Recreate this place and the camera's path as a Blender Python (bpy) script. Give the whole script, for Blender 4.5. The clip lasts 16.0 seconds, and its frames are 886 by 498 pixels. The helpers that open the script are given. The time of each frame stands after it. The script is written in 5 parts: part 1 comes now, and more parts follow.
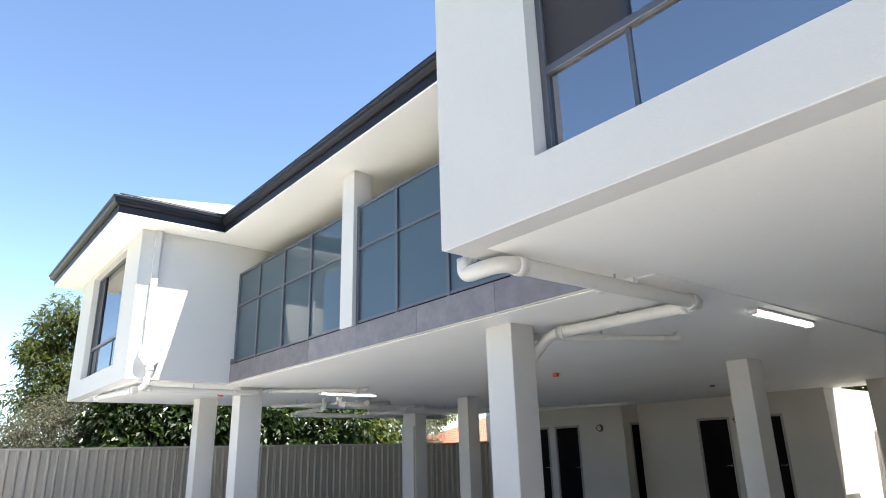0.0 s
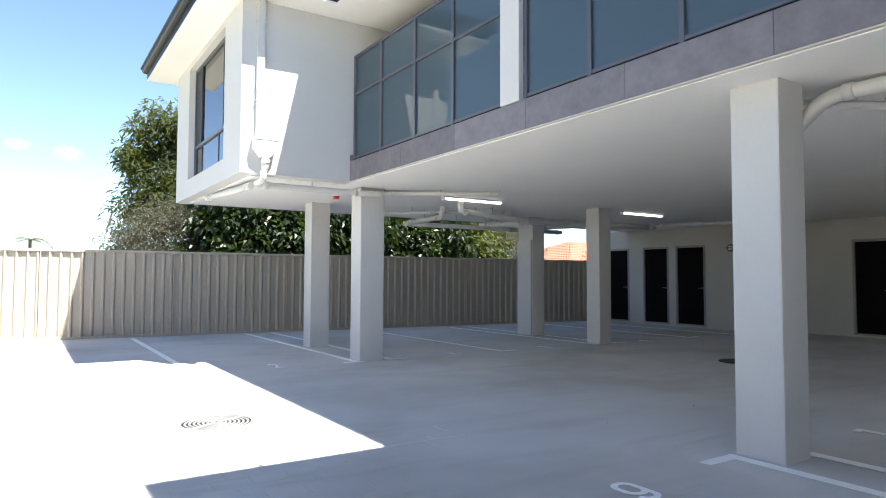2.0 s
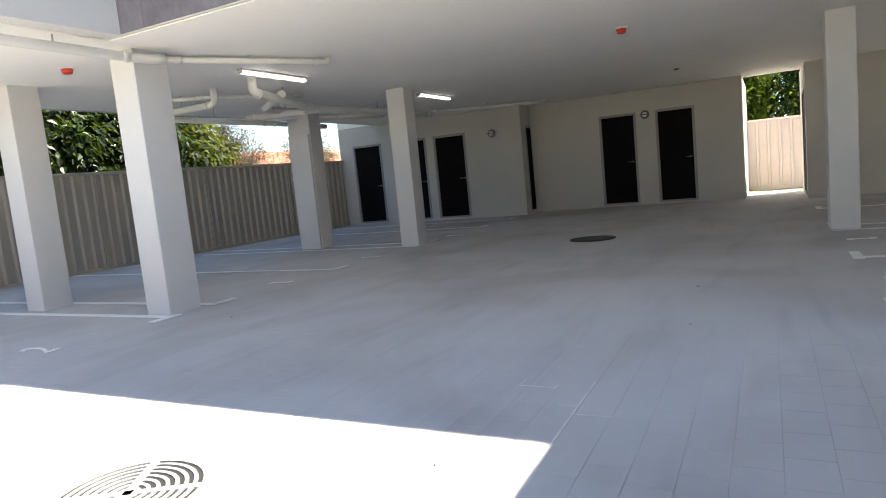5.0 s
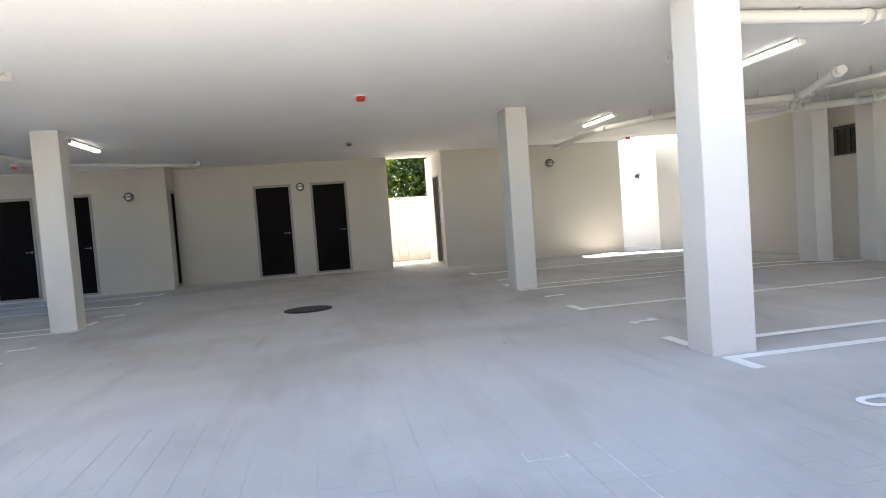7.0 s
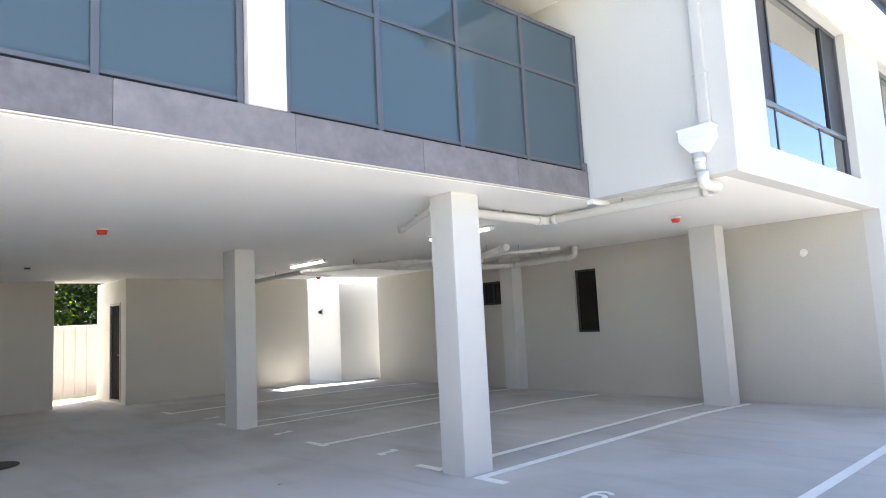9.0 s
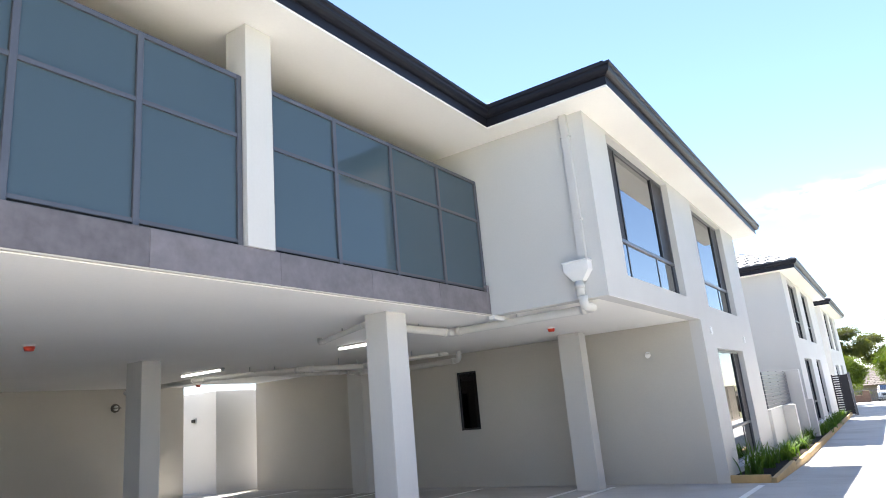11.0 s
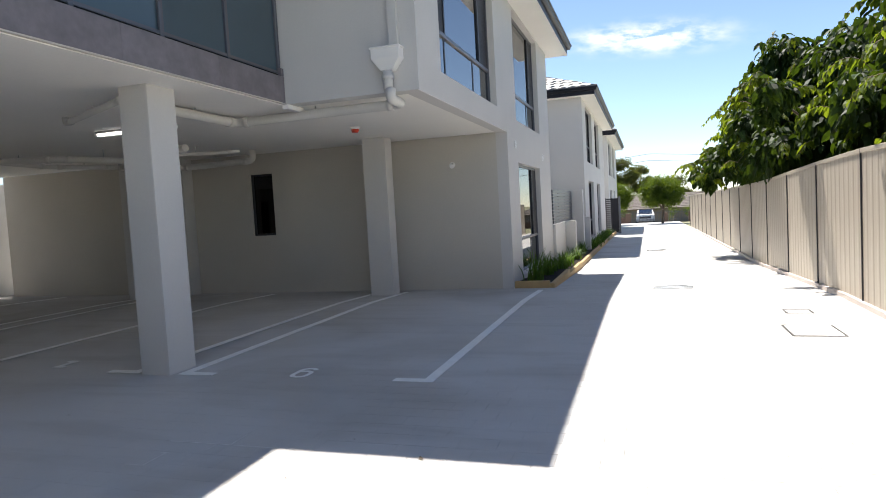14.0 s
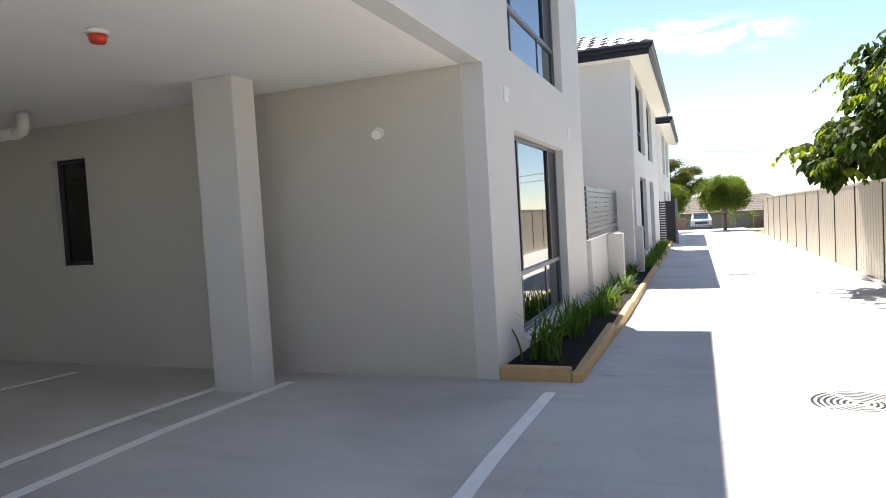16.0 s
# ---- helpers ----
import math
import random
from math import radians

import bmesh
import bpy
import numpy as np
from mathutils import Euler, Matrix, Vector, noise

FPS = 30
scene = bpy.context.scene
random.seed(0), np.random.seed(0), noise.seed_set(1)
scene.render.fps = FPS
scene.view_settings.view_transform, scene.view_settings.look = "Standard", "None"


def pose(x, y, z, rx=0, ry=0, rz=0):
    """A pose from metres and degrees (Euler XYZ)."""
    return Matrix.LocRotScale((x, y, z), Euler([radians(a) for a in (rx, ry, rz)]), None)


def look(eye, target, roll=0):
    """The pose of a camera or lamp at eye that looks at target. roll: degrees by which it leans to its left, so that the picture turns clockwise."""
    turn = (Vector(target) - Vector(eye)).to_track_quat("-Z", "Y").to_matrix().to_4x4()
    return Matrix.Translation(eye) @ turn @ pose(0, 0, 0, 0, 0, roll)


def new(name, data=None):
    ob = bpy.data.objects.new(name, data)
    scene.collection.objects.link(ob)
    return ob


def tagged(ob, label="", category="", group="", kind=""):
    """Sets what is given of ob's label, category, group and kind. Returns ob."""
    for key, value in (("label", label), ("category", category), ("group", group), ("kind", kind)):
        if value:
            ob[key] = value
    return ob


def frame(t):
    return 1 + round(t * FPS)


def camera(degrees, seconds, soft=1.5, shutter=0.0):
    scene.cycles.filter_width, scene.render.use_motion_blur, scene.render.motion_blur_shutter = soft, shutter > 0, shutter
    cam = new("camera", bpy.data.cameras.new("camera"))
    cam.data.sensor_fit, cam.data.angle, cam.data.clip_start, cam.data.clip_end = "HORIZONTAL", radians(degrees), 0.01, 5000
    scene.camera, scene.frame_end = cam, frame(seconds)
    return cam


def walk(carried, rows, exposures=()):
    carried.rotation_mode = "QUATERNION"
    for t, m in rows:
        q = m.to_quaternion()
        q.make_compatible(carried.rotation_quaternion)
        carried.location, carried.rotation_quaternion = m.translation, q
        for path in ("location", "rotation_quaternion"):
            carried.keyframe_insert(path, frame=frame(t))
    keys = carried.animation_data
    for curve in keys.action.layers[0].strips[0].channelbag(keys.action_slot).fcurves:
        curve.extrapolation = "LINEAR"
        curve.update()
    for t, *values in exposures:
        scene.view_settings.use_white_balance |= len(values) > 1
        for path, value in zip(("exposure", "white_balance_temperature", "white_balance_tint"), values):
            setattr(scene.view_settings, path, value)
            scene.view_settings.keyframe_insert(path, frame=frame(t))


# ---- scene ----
cam = camera(69.3, 16.0, soft=1.0)
PATH = [
    (0, (0.252, 0.615, 1.415), (1.465, 2.082, 2.03), -1.6),
    (0.5, (0.229, 1.057, 1.436), (1.337, 2.6, 2.063), -1.8),
    (1, (0.262, 1.516, 1.388), (1.255, 3.171, 1.914), -1.0),
    (1.5, (0.26, 2.036, 1.299), (1.209, 3.761, 1.652), 0.8),
    (2, (0.354, 2.552, 1.232), (1.444, 4.226, 1.326), 0.2),
    (2.5, (0.35, 3.136, 1.2), (1.461, 4.795, 1.092), 1.7),
    (3, (0.253, 3.67, 1.182), (1.63, 5.115, 1.048), -0.4),
    (3.2, (0.235, 3.89, 1.164), (1.707, 5.234, 1.003), -1.2),
    (5.3, (0.228, 6.321, 1.101), (2.046, 7.139, 0.942), -5.0),
    (5.5, (0.29, 6.57, 1.086), (2.146, 7.307, 0.978), -4.4),
    (6, (0.346, 7.119, 1.109), (2.271, 7.645, 0.978), -3.4),
    (6.5, (0.381, 7.609, 1.109), (2.376, 7.7, 1.006), -2.8),
    (7, (0.488, 7.977, 1.146), (2.452, 7.618, 1.044), -4.2),
    (7.5, (0.472, 8.358, 1.235), (2.311, 7.576, 1.152), -3.1),
    (8, (0.379, 8.67, 1.296), (2.106, 7.661, 1.26), -1.7),
    (8.5, (0.299, 9.062, 1.364), (1.895, 7.86, 1.455), -1.0),
    (9, (0.302, 9.402, 1.423), (1.771, 8.063, 1.642), -2.9),
    (9.2, (0.281, 9.543, 1.41), (1.753, 8.223, 1.708), -2.6),
    (11.3, (0.12, 11.089, 1.511), (1.105, 9.413, 1.979), -3.4),
    (11.5, (0.071, 11.253, 1.485), (1.009, 9.52, 1.826), -2.3),
    (12, (0.058, 11.517, 1.418), (0.825, 9.671, 1.488), -3.2),
    (12.5, (0.152, 11.717, 1.381), (0.741, 9.806, 1.388), -5.4),
    (13, (0.185, 11.803, 1.39), (0.719, 9.877, 1.337), -2.9),
    (13.5, (0.330, 11.300, 1.328), (0.851, 9.372, 1.242), -3.2),
    (14, (0.460, 10.021, 1.362), (1.069, 8.120, 1.240), -3.2),
    (14.5, (0.620, 8.600, 1.417), (1.300, 6.723, 1.298), -2.9),
    (15, (0.780, 7.181, 1.390), (1.466, 5.305, 1.273), -2.3),
    (15.5, (0.930, 5.759, 1.439), (1.685, 3.912, 1.314), -3.1),
    (16, (1.080, 4.339, 1.356), (1.814, 2.481, 1.256), -3.4),
]
EXPOSURES = [(0.0, 2.15, 6350, 8), (1.5, 1.99, 6250, 8), (3.2, 2.0, 6650, 9), (5.3, 2.47, 6850, 10), (6.5, 3.14, 6800, 10), (8.0, 3.02, 6600, 10), (9.2, 2.69, 6350, 10), (11.3, 2.04, 6350, 11), (12.5, 1.72, 6350, 10), (13.5, 1.42, 6450, 10), (14.5, 1.02, 6500, 11), (15.2, 1.24, 6550, 11), (16.0, 1.69, 6700, 11)]
walk(cam, [(t, look(eye, target, roll)) for t, eye, target, roll in PATH], EXPOSURES)


# ---- world and sun ----
SUN_TO = Vector((1.1, -2.66, 5.15)).normalized()
world = bpy.data.worlds.new("sky")
scene.world = world
world.use_nodes = True
wn, wl = world.node_tree.nodes, world.node_tree.links
sky = wn.new("ShaderNodeTexSky")
sky.sky_type = "NISHITA"
sky.sun_disc = False
sky.sun_elevation = math.asin(SUN_TO.z)
sky.sun_rotation = math.atan2(SUN_TO.x, SUN_TO.y)
sky.altitude = 2500.0
sky.air_density, sky.dust_density, sky.ozone_density = 1.0, 0.0, 0.3
wl.new(sky.outputs[0], wn["Background"].inputs[0])
wn["Background"].inputs[1].default_value = 0.084
sun_data = bpy.data.lights.new("sun", "SUN")
sun_data.energy, sun_data.angle, sun_data.color = 5.0, radians(0.55), (1.0, 0.95, 0.87)
sun = new("sun", sun_data)
sun.matrix_world = look(SUN_TO * 60, (0, 0, 0))


# ---- materials ----
def mat(name, color, rough=0.6, metal=0.0, spec=0.5, vary=0.08, scale=3.0, fine=60.0, bump=0.0, bump_scale=120.0, stain=0.0, streak=0.0, island=0.0, obj=0.0, world_space=False):
    """A principled surface with variation at two scales, fine relief and optional variation from piece to piece."""
    m = bpy.data.materials.new(name)
    m.use_nodes = True
    n, l = m.node_tree.nodes, m.node_tree.links
    b = n["Principled BSDF"]
    b.inputs["Roughness"].default_value, b.inputs["Metallic"].default_value = rough, metal
    b.inputs["Specular IOR Level"].default_value = spec
    co = n.new("ShaderNodeNewGeometry") if world_space else n.new("ShaderNodeTexCoord")
    spot = co.outputs["Position" if world_space else "Object"]
    big, small = n.new("ShaderNodeTexNoise"), n.new("ShaderNodeTexNoise")
    big.inputs["Scale"].default_value, small.inputs["Scale"].default_value = scale, fine
    big.inputs["Detail"].default_value, small.inputs["Detail"].default_value = 5.0, 3.0
    for t in (big, small):
        l.new(spot, t.inputs["Vector"])
    add = n.new("ShaderNodeMath")
    add.operation = "MULTIPLY_ADD"
    add.inputs[1].default_value, add.inputs[2].default_value = 0.5, 0.0
    l.new(small.outputs["Fac"], add.inputs[0])
    tot = n.new("ShaderNodeMath")
    tot.operation = "ADD"
    l.new(big.outputs["Fac"], tot.inputs[0])
    l.new(add.outputs[0], tot.inputs[1])
    last = tot.outputs[0]
    for use, kind, out in ((island, "ShaderNodeNewGeometry", "Random Per Island"), (obj, "ShaderNodeObjectInfo", "Random")):
        if use:
            src, sc = n.new(kind), n.new("ShaderNodeMath")
            sc.operation = "MULTIPLY_ADD"
            sc.inputs[1].default_value = use
            l.new(src.outputs[out], sc.inputs[0])
            l.new(last, sc.inputs[2])
            last = sc.outputs[0]
    ramp = n.new("ShaderNodeMapRange")
    ramp.inputs["From Min"].default_value, ramp.inputs["From Max"].default_value = 0.45, 1.05 + island + obj
    ramp.inputs["To Min"].default_value, ramp.inputs["To Max"].default_value = 1.0 - vary, 1.0 + vary
    l.new(last, ramp.inputs["Value"])
    mul = n.new("ShaderNodeVectorMath")
    mul.operation = "SCALE"
    mul.inputs[0].default_value = color
    l.new(ramp.outputs[0], mul.inputs["Scale"])
    col = mul.outputs[0]
    if stain:
        st, sr, mx = n.new("ShaderNodeTexNoise"), n.new("ShaderNodeValToRGB"), n.new("ShaderNodeMix")
        st.inputs["Scale"].default_value, st.inputs["Detail"].default_value = 0.55, 8.0
        st.inputs["Distortion"].default_value = 0.8
        l.new(spot, st.inputs["Vector"])
        sr.color_ramp.elements[0].position, sr.color_ramp.elements[1].position = 0.44, 0.7
        l.new(st.outputs["Fac"], sr.inputs[0])
        mx.data_type = "RGBA"
        mx.blend_type = "MULTIPLY"
        fm = n.new("ShaderNodeMath")
        fm.operation = "MULTIPLY"
        fm.inputs[1].default_value = stain
        l.new(sr.outputs[0], fm.inputs[0])
        l.new(fm.outputs[0], mx.inputs["Factor"])
        l.new(col, mx.inputs["A"])
        mx.inputs["B"].default_value = (0.62, 0.585, 0.53, 1)
        col = mx.outputs["Result"]
    if streak:
        for turn, ratio, low in ((0.5, 5.0, 0.53), (1.35, 7.0, 0.57)):
            mp, sn, sr, mx = n.new("ShaderNodeMapping"), n.new("ShaderNodeTexNoise"), n.new("ShaderNodeMapRange"), n.new("ShaderNodeMix")
            mp.inputs["Rotation"].default_value = (0, 0, turn)
            mp.inputs["Scale"].default_value = (0.35, 0.35 * ratio, 1.0)
            sn.inputs["Scale"].default_value, sn.inputs["Detail"].default_value, sn.inputs["Distortion"].default_value = 1.6, 7.0, 0.5
            sr.inputs["From Min"].default_value, sr.inputs["From Max"].default_value = low, low + 0.17
            sr.inputs["To Max"].default_value = streak
            l.new(spot, mp.inputs["Vector"])
            l.new(mp.outputs[0], sn.inputs["Vector"])
            l.new(sn.outputs["Fac"], sr.inputs["Value"])
            mx.data_type, mx.blend_type = "RGBA", "MULTIPLY"
            l.new(sr.outputs[0], mx.inputs["Factor"])
            l.new(col, mx.inputs["A"])
            mx.inputs["B"].default_value = (0.52, 0.5, 0.47, 1)
            col = mx.outputs["Result"]
    l.new(col, b.inputs["Base Color"])
    if bump:
        bt, bn = n.new("ShaderNodeTexNoise"), n.new("ShaderNodeBump")
        bt.inputs["Scale"].default_value, bt.inputs["Detail"].default_value = bump_scale, 4.0
        bn.inputs["Strength"].default_value, bn.inputs["Distance"].default_value = bump, 0.01
        l.new(spot, bt.inputs["Vector"])
        l.new(bt.outputs["Fac"], bn.inputs["Height"])
        l.new(bn.outputs[0], b.inputs["Normal"])
    return m


def glass(name, tint, gloss_ior=1.9, rough=0.01, body=0.0):
    """A pane: tinted, mirror-like towards grazing views; body: how much of it is milky and scatters."""
    m = bpy.data.materials.new(name)
    m.use_nodes = True
    n, l = m.node_tree.nodes, m.node_tree.links
    n.remove(n["Principled BSDF"])
    tr, gl, fr, mx = n.new("ShaderNodeBsdfTransparent"), n.new("ShaderNodeBsdfGlossy"), n.new("ShaderNodeFresnel"), n.new("ShaderNodeMixShader")
    tr.inputs[0].default_value = (*tint, 1)
    gl.inputs["Roughness"].default_value = rough
    fr.inputs["IOR"].default_value = gloss_ior
    base = tr.outputs[0]
    if body:
        df, tl, mb, mc = n.new("ShaderNodeBsdfDiffuse"), n.new("ShaderNodeBsdfTranslucent"), n.new("ShaderNodeMixShader"), n.new("ShaderNodeMixShader")
        for d in (df, tl):
            d.inputs[0].default_value = (*tint, 1)
        mb.inputs[0].default_value = 0.45
        l.new(df.outputs[0], mb.inputs[1])
        l.new(tl.outputs[0], mb.inputs[2])
        mc.inputs[0].default_value = body
        l.new(base, mc.inputs[1])
        l.new(mb.outputs[0], mc.inputs[2])
        base = mc.outputs[0]
    l.new(fr.outputs[0], mx.inputs[0])
    l.new(base, mx.inputs[1])
    l.new(gl.outputs[0], mx.inputs[2])
    l.new(mx.outputs[0], n["Material Output"].inputs[0])
    return m


def emitter(name, color, strength):
    m = bpy.data.materials.new(name)
    m.use_nodes = True
    b = m.node_tree.nodes["Principled BSDF"]
    b.inputs["Base Color"].default_value = (*color, 1)
    b.inputs["Emission Color"].default_value = (*color, 1)
    b.inputs["Emission Strength"].default_value = strength
    return m


def leaf_mat(name, color, vary=0.75, glow=(4.6, 4.2, 1.2), through_light=0.3, rough=0.6, spec=0.16):
    m = mat(name, color, rough, spec=spec, vary=vary, scale=2.0, fine=25.0, island=1.2)
    n, l = m.node_tree.nodes, m.node_tree.links
    b = n["Principled BSDF"]
    tl, mx = n.new("ShaderNodeBsdfTranslucent"), n.new("ShaderNodeMixShader")
    tl.inputs[0].default_value = (color[0] * glow[0], color[1] * glow[1], color[2] * glow[2], 1)
    mx.inputs[0].default_value = through_light
    l.new(b.outputs[0], mx.inputs[1])
    l.new(tl.outputs[0], mx.inputs[2])
    l.new(mx.outputs[0], n["Material Output"].inputs[0])
    return m


RENDER = mat("white_render", (0.62, 0.608, 0.588), 0.85, vary=0.035, scale=0.9, fine=40, bump=0.18, bump_scale=90)
# inner-wall cream, taken darker and warmer to stand in for undercroft shade
SHADED_CREAM = mat("shaded_cream_render", (0.56, 0.53, 0.475), 0.88, vary=0.06, scale=0.7, fine=40, bump=0.4, bump_scale=90)
SOFFIT = mat("white_soffit", (0.92, 0.897, 0.85), 0.8, vary=0.03, scale=0.7, fine=30, bump=0.12, bump_scale=70)
TRIMW = mat("white_trim", (0.83, 0.82, 0.8), 0.6, vary=0.03)
GUTTER = mat("charcoal_metal", (0.012, 0.012, 0.018), 0.42, spec=0.3, vary=0.12, scale=4)
ALU = mat("grey_aluminium", (0.115, 0.12, 0.138), 0.38, metal=0.35, vary=0.06)
DARKALU = mat("dark_aluminium", (0.03, 0.031, 0.036), 0.4, metal=0.2, vary=0.08)
SCREENMESH = mat("dark_mesh", (0.035, 0.03, 0.032), 0.6, vary=0.2, scale=6, fine=200, bump=0.3, bump_scale=400)
SPANDREL = mat("grey_tile", (0.165, 0.15, 0.163), 0.5, vary=0.42, scale=5.0, fine=18, bump=0.08, bump_scale=60, obj=0.5)
TILE = mat("roof_tile", (0.16, 0.155, 0.16), 0.55, vary=0.2, scale=5, fine=60, bump=0.2, bump_scale=60, island=0.8)
REDTILE = mat("red_tile", (0.42, 0.14, 0.08), 0.7, vary=0.2, scale=3, fine=40, island=0.6)
FENCE = mat("beige_steel", (0.42, 0.37, 0.3), 0.42, spec=0.4, vary=0.04, scale=1.5, obj=0.04)
PAVE = mat("grey_paver", (0.56, 0.549, 0.535), 0.85, world_space=True, vary=0.07, scale=0.8, fine=110, bump=0.35, bump_scale=220, stain=0.5, streak=0.2, island=0.05, obj=0.05)
FLOOR = mat("grey_pavement", (0.56, 0.549, 0.535), 0.85, world_space=True, vary=0.07, scale=0.8, fine=110, bump=0.3, bump_scale=220, stain=0.5, streak=0.2)
CHALK = mat("chalk_line", (0.68, 0.67, 0.655), 0.9, vary=0.2, scale=14, fine=90)
LINE = mat("line_paint", (0.9, 0.9, 0.88), 0.7, vary=0.08, scale=9, fine=80, bump=0.1)
IRON = mat("cast_iron", (0.045, 0.042, 0.04), 0.6, metal=0.4, vary=0.3, scale=12, bump=0.3)
STEEL = mat("galvanised_steel", (0.55, 0.55, 0.54), 0.4, metal=0.6, vary=0.1, scale=10)
# flat black standing in for the shade under screen rails and grate slots
SHADE_BLACK = mat("shade_black", (0.012, 0.012, 0.012), 0.9, vary=0.1)
PVC = mat("cream_pvc", (0.68, 0.665, 0.63), 0.4, spec=0.45, vary=0.05, scale=4)
DOOR = mat("door_screen", (0.011, 0.009, 0.009), 0.75, spec=0.04, vary=0.2, scale=5, fine=300, bump=0.2, bump_scale=500)
DOORFRAME = mat("door_frame", (0.32, 0.29, 0.28), 0.5, vary=0.06)
RED = mat("red_plastic", (0.62, 0.05, 0.02), 0.35, vary=0.05)
WHITEPL = mat("white_plastic", (0.8, 0.8, 0.78), 0.35, vary=0.03)
BRONZE = mat("bulkhead_metal", (0.12, 0.11, 0.1), 0.4, metal=0.5, vary=0.1)
TUBE = emitter("lit_tube", (1.0, 0.97, 0.9), 1.3)
TIMBER = mat("treated_pine", (0.48, 0.33, 0.15), 0.7, vary=0.22, scale=7, fine=80, bump=0.25, bump_scale=80, obj=0.5)
MULCH = mat("dark_mulch", (0.022, 0.017, 0.014), 0.95, spec=0.12, vary=0.5, scale=14, fine=90, bump=0.8, bump_scale=60)
GREENLEAF = leaf_mat("broad_leaf", (0.018, 0.036, 0.009), 0.95, (7.5, 6.2, 1.5), 0.16)
YOUNGLEAF = leaf_mat("young_leaf", (0.055, 0.085, 0.014), 0.9, (5.0, 4.2, 1.2), 0.4)
DARKLEAF = leaf_mat("dark_leaf", (0.017, 0.03, 0.009), 0.95, rough=0.42, spec=0.45)
GUMLEAF = leaf_mat("gum_leaf", (0.05, 0.062, 0.026))
GREYLEAF = leaf_mat("grey_leaf", (0.105, 0.105, 0.074), 0.6, (2.0, 2.0, 1.8))
YELLEAF = leaf_mat("bright_leaf", (0.05, 0.08, 0.013))
STRAP = leaf_mat("strap_leaf", (0.045, 0.088, 0.019))
BARK = mat("bark", (0.16, 0.12, 0.09), 0.9, vary=0.3, scale=8, bump=0.6, bump_scale=40)
BRICK = mat("far_brick", (0.12, 0.075, 0.055), 0.85, vary=0.2, scale=6)
CREAMWALL = mat("brown_wall", (0.2, 0.165, 0.125), 0.85, vary=0.08)
CARPAINT = mat("white_car_paint", (0.75, 0.75, 0.74), 0.25, vary=0.03)
TYRE = mat("tyre_rubber", (0.02, 0.02, 0.02), 0.8, vary=0.1)
GRASS = mat("dry_grass", (0.2, 0.19, 0.1), 0.95, vary=0.3, scale=0.3, fine=8)
BROWNTILE = mat("brown_tile", (0.1, 0.08, 0.065), 0.8, vary=0.2, scale=4, island=0.6)
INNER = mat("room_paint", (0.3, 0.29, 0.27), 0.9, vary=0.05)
GLASS = glass("window_glass", (0.08, 0.105, 0.135), 6.5)
STOREGLASS = glass("dark_glass", (0.05, 0.05, 0.055), 1.7)
PALEFENCE = mat("cream_steel", (0.56, 0.49, 0.45), 0.5, vary=0.05)
CLEAR = glass("balustrade_glass", (0.78, 0.86, 0.88), 1.6)
FROST = glass("frosted_glass", (0.125, 0.185, 0.225), 1.55, 0.03, body=0.9)


# ---- building blocks ----
def zg(y):
    """Height of the paving: level at the car park, falling gently down the driveway."""
    if y > -5:
        return 0.0 if y > 1 else -0.035 * (1 - y)
    return -0.21 - 0.008 * min(-5 - y, 37) - 0.045 * min(max(-42 - y, 0), 18)


def box(bm, x0, x1, y0, y1, z0, z1, m=None):
    vs = [Vector((x, y, z)) for x in (x0, x1) for y in (y0, y1) for z in (z0, z1)]
    if m is not None:
        vs = [m @ v for v in vs]
    v = [bm.verts.new(p) for p in vs]
    for f in ((0, 1, 3, 2), (4, 6, 7, 5), (0, 4, 5, 1), (2, 3, 7, 6), (0, 2, 6, 4), (1, 5, 7, 3)):
        bm.faces.new([v[i] for i in f])
    return v


def boxes(*specs):
    bm = bmesh.new()
    for sp in specs:
        box(bm, *sp)
    return bm


def bev(bm, w=0.006, seg=2):
    bmesh.ops.bevel(bm, geom=list(bm.edges), offset=w, segments=seg, affect="EDGES", profile=0.6, clamp_overlap=True)
    return bm


def tube(bm, a, b, r, n=12, r2=None, cap=True):
    a, b = Vector(a), Vector(b)
    q = (b - a).to_track_quat("Z", "Y").to_matrix()
    rings = []
    for p, rr in ((a, r), (b, r if r2 is None else r2)):
        rings.append([bm.verts.new(p + q @ Vector((rr * math.cos(2 * math.pi * i / n), rr * math.sin(2 * math.pi * i / n), 0))) for i in range(n)])
    for i in range(n):
        f = bm.faces.new((rings[0][i], rings[0][(i + 1) % n], rings[1][(i + 1) % n], rings[1][i]))
        f.smooth = True
    if cap:
        bm.faces.new(rings[0][::-1])
        bm.faces.new(rings[1])
    return bm


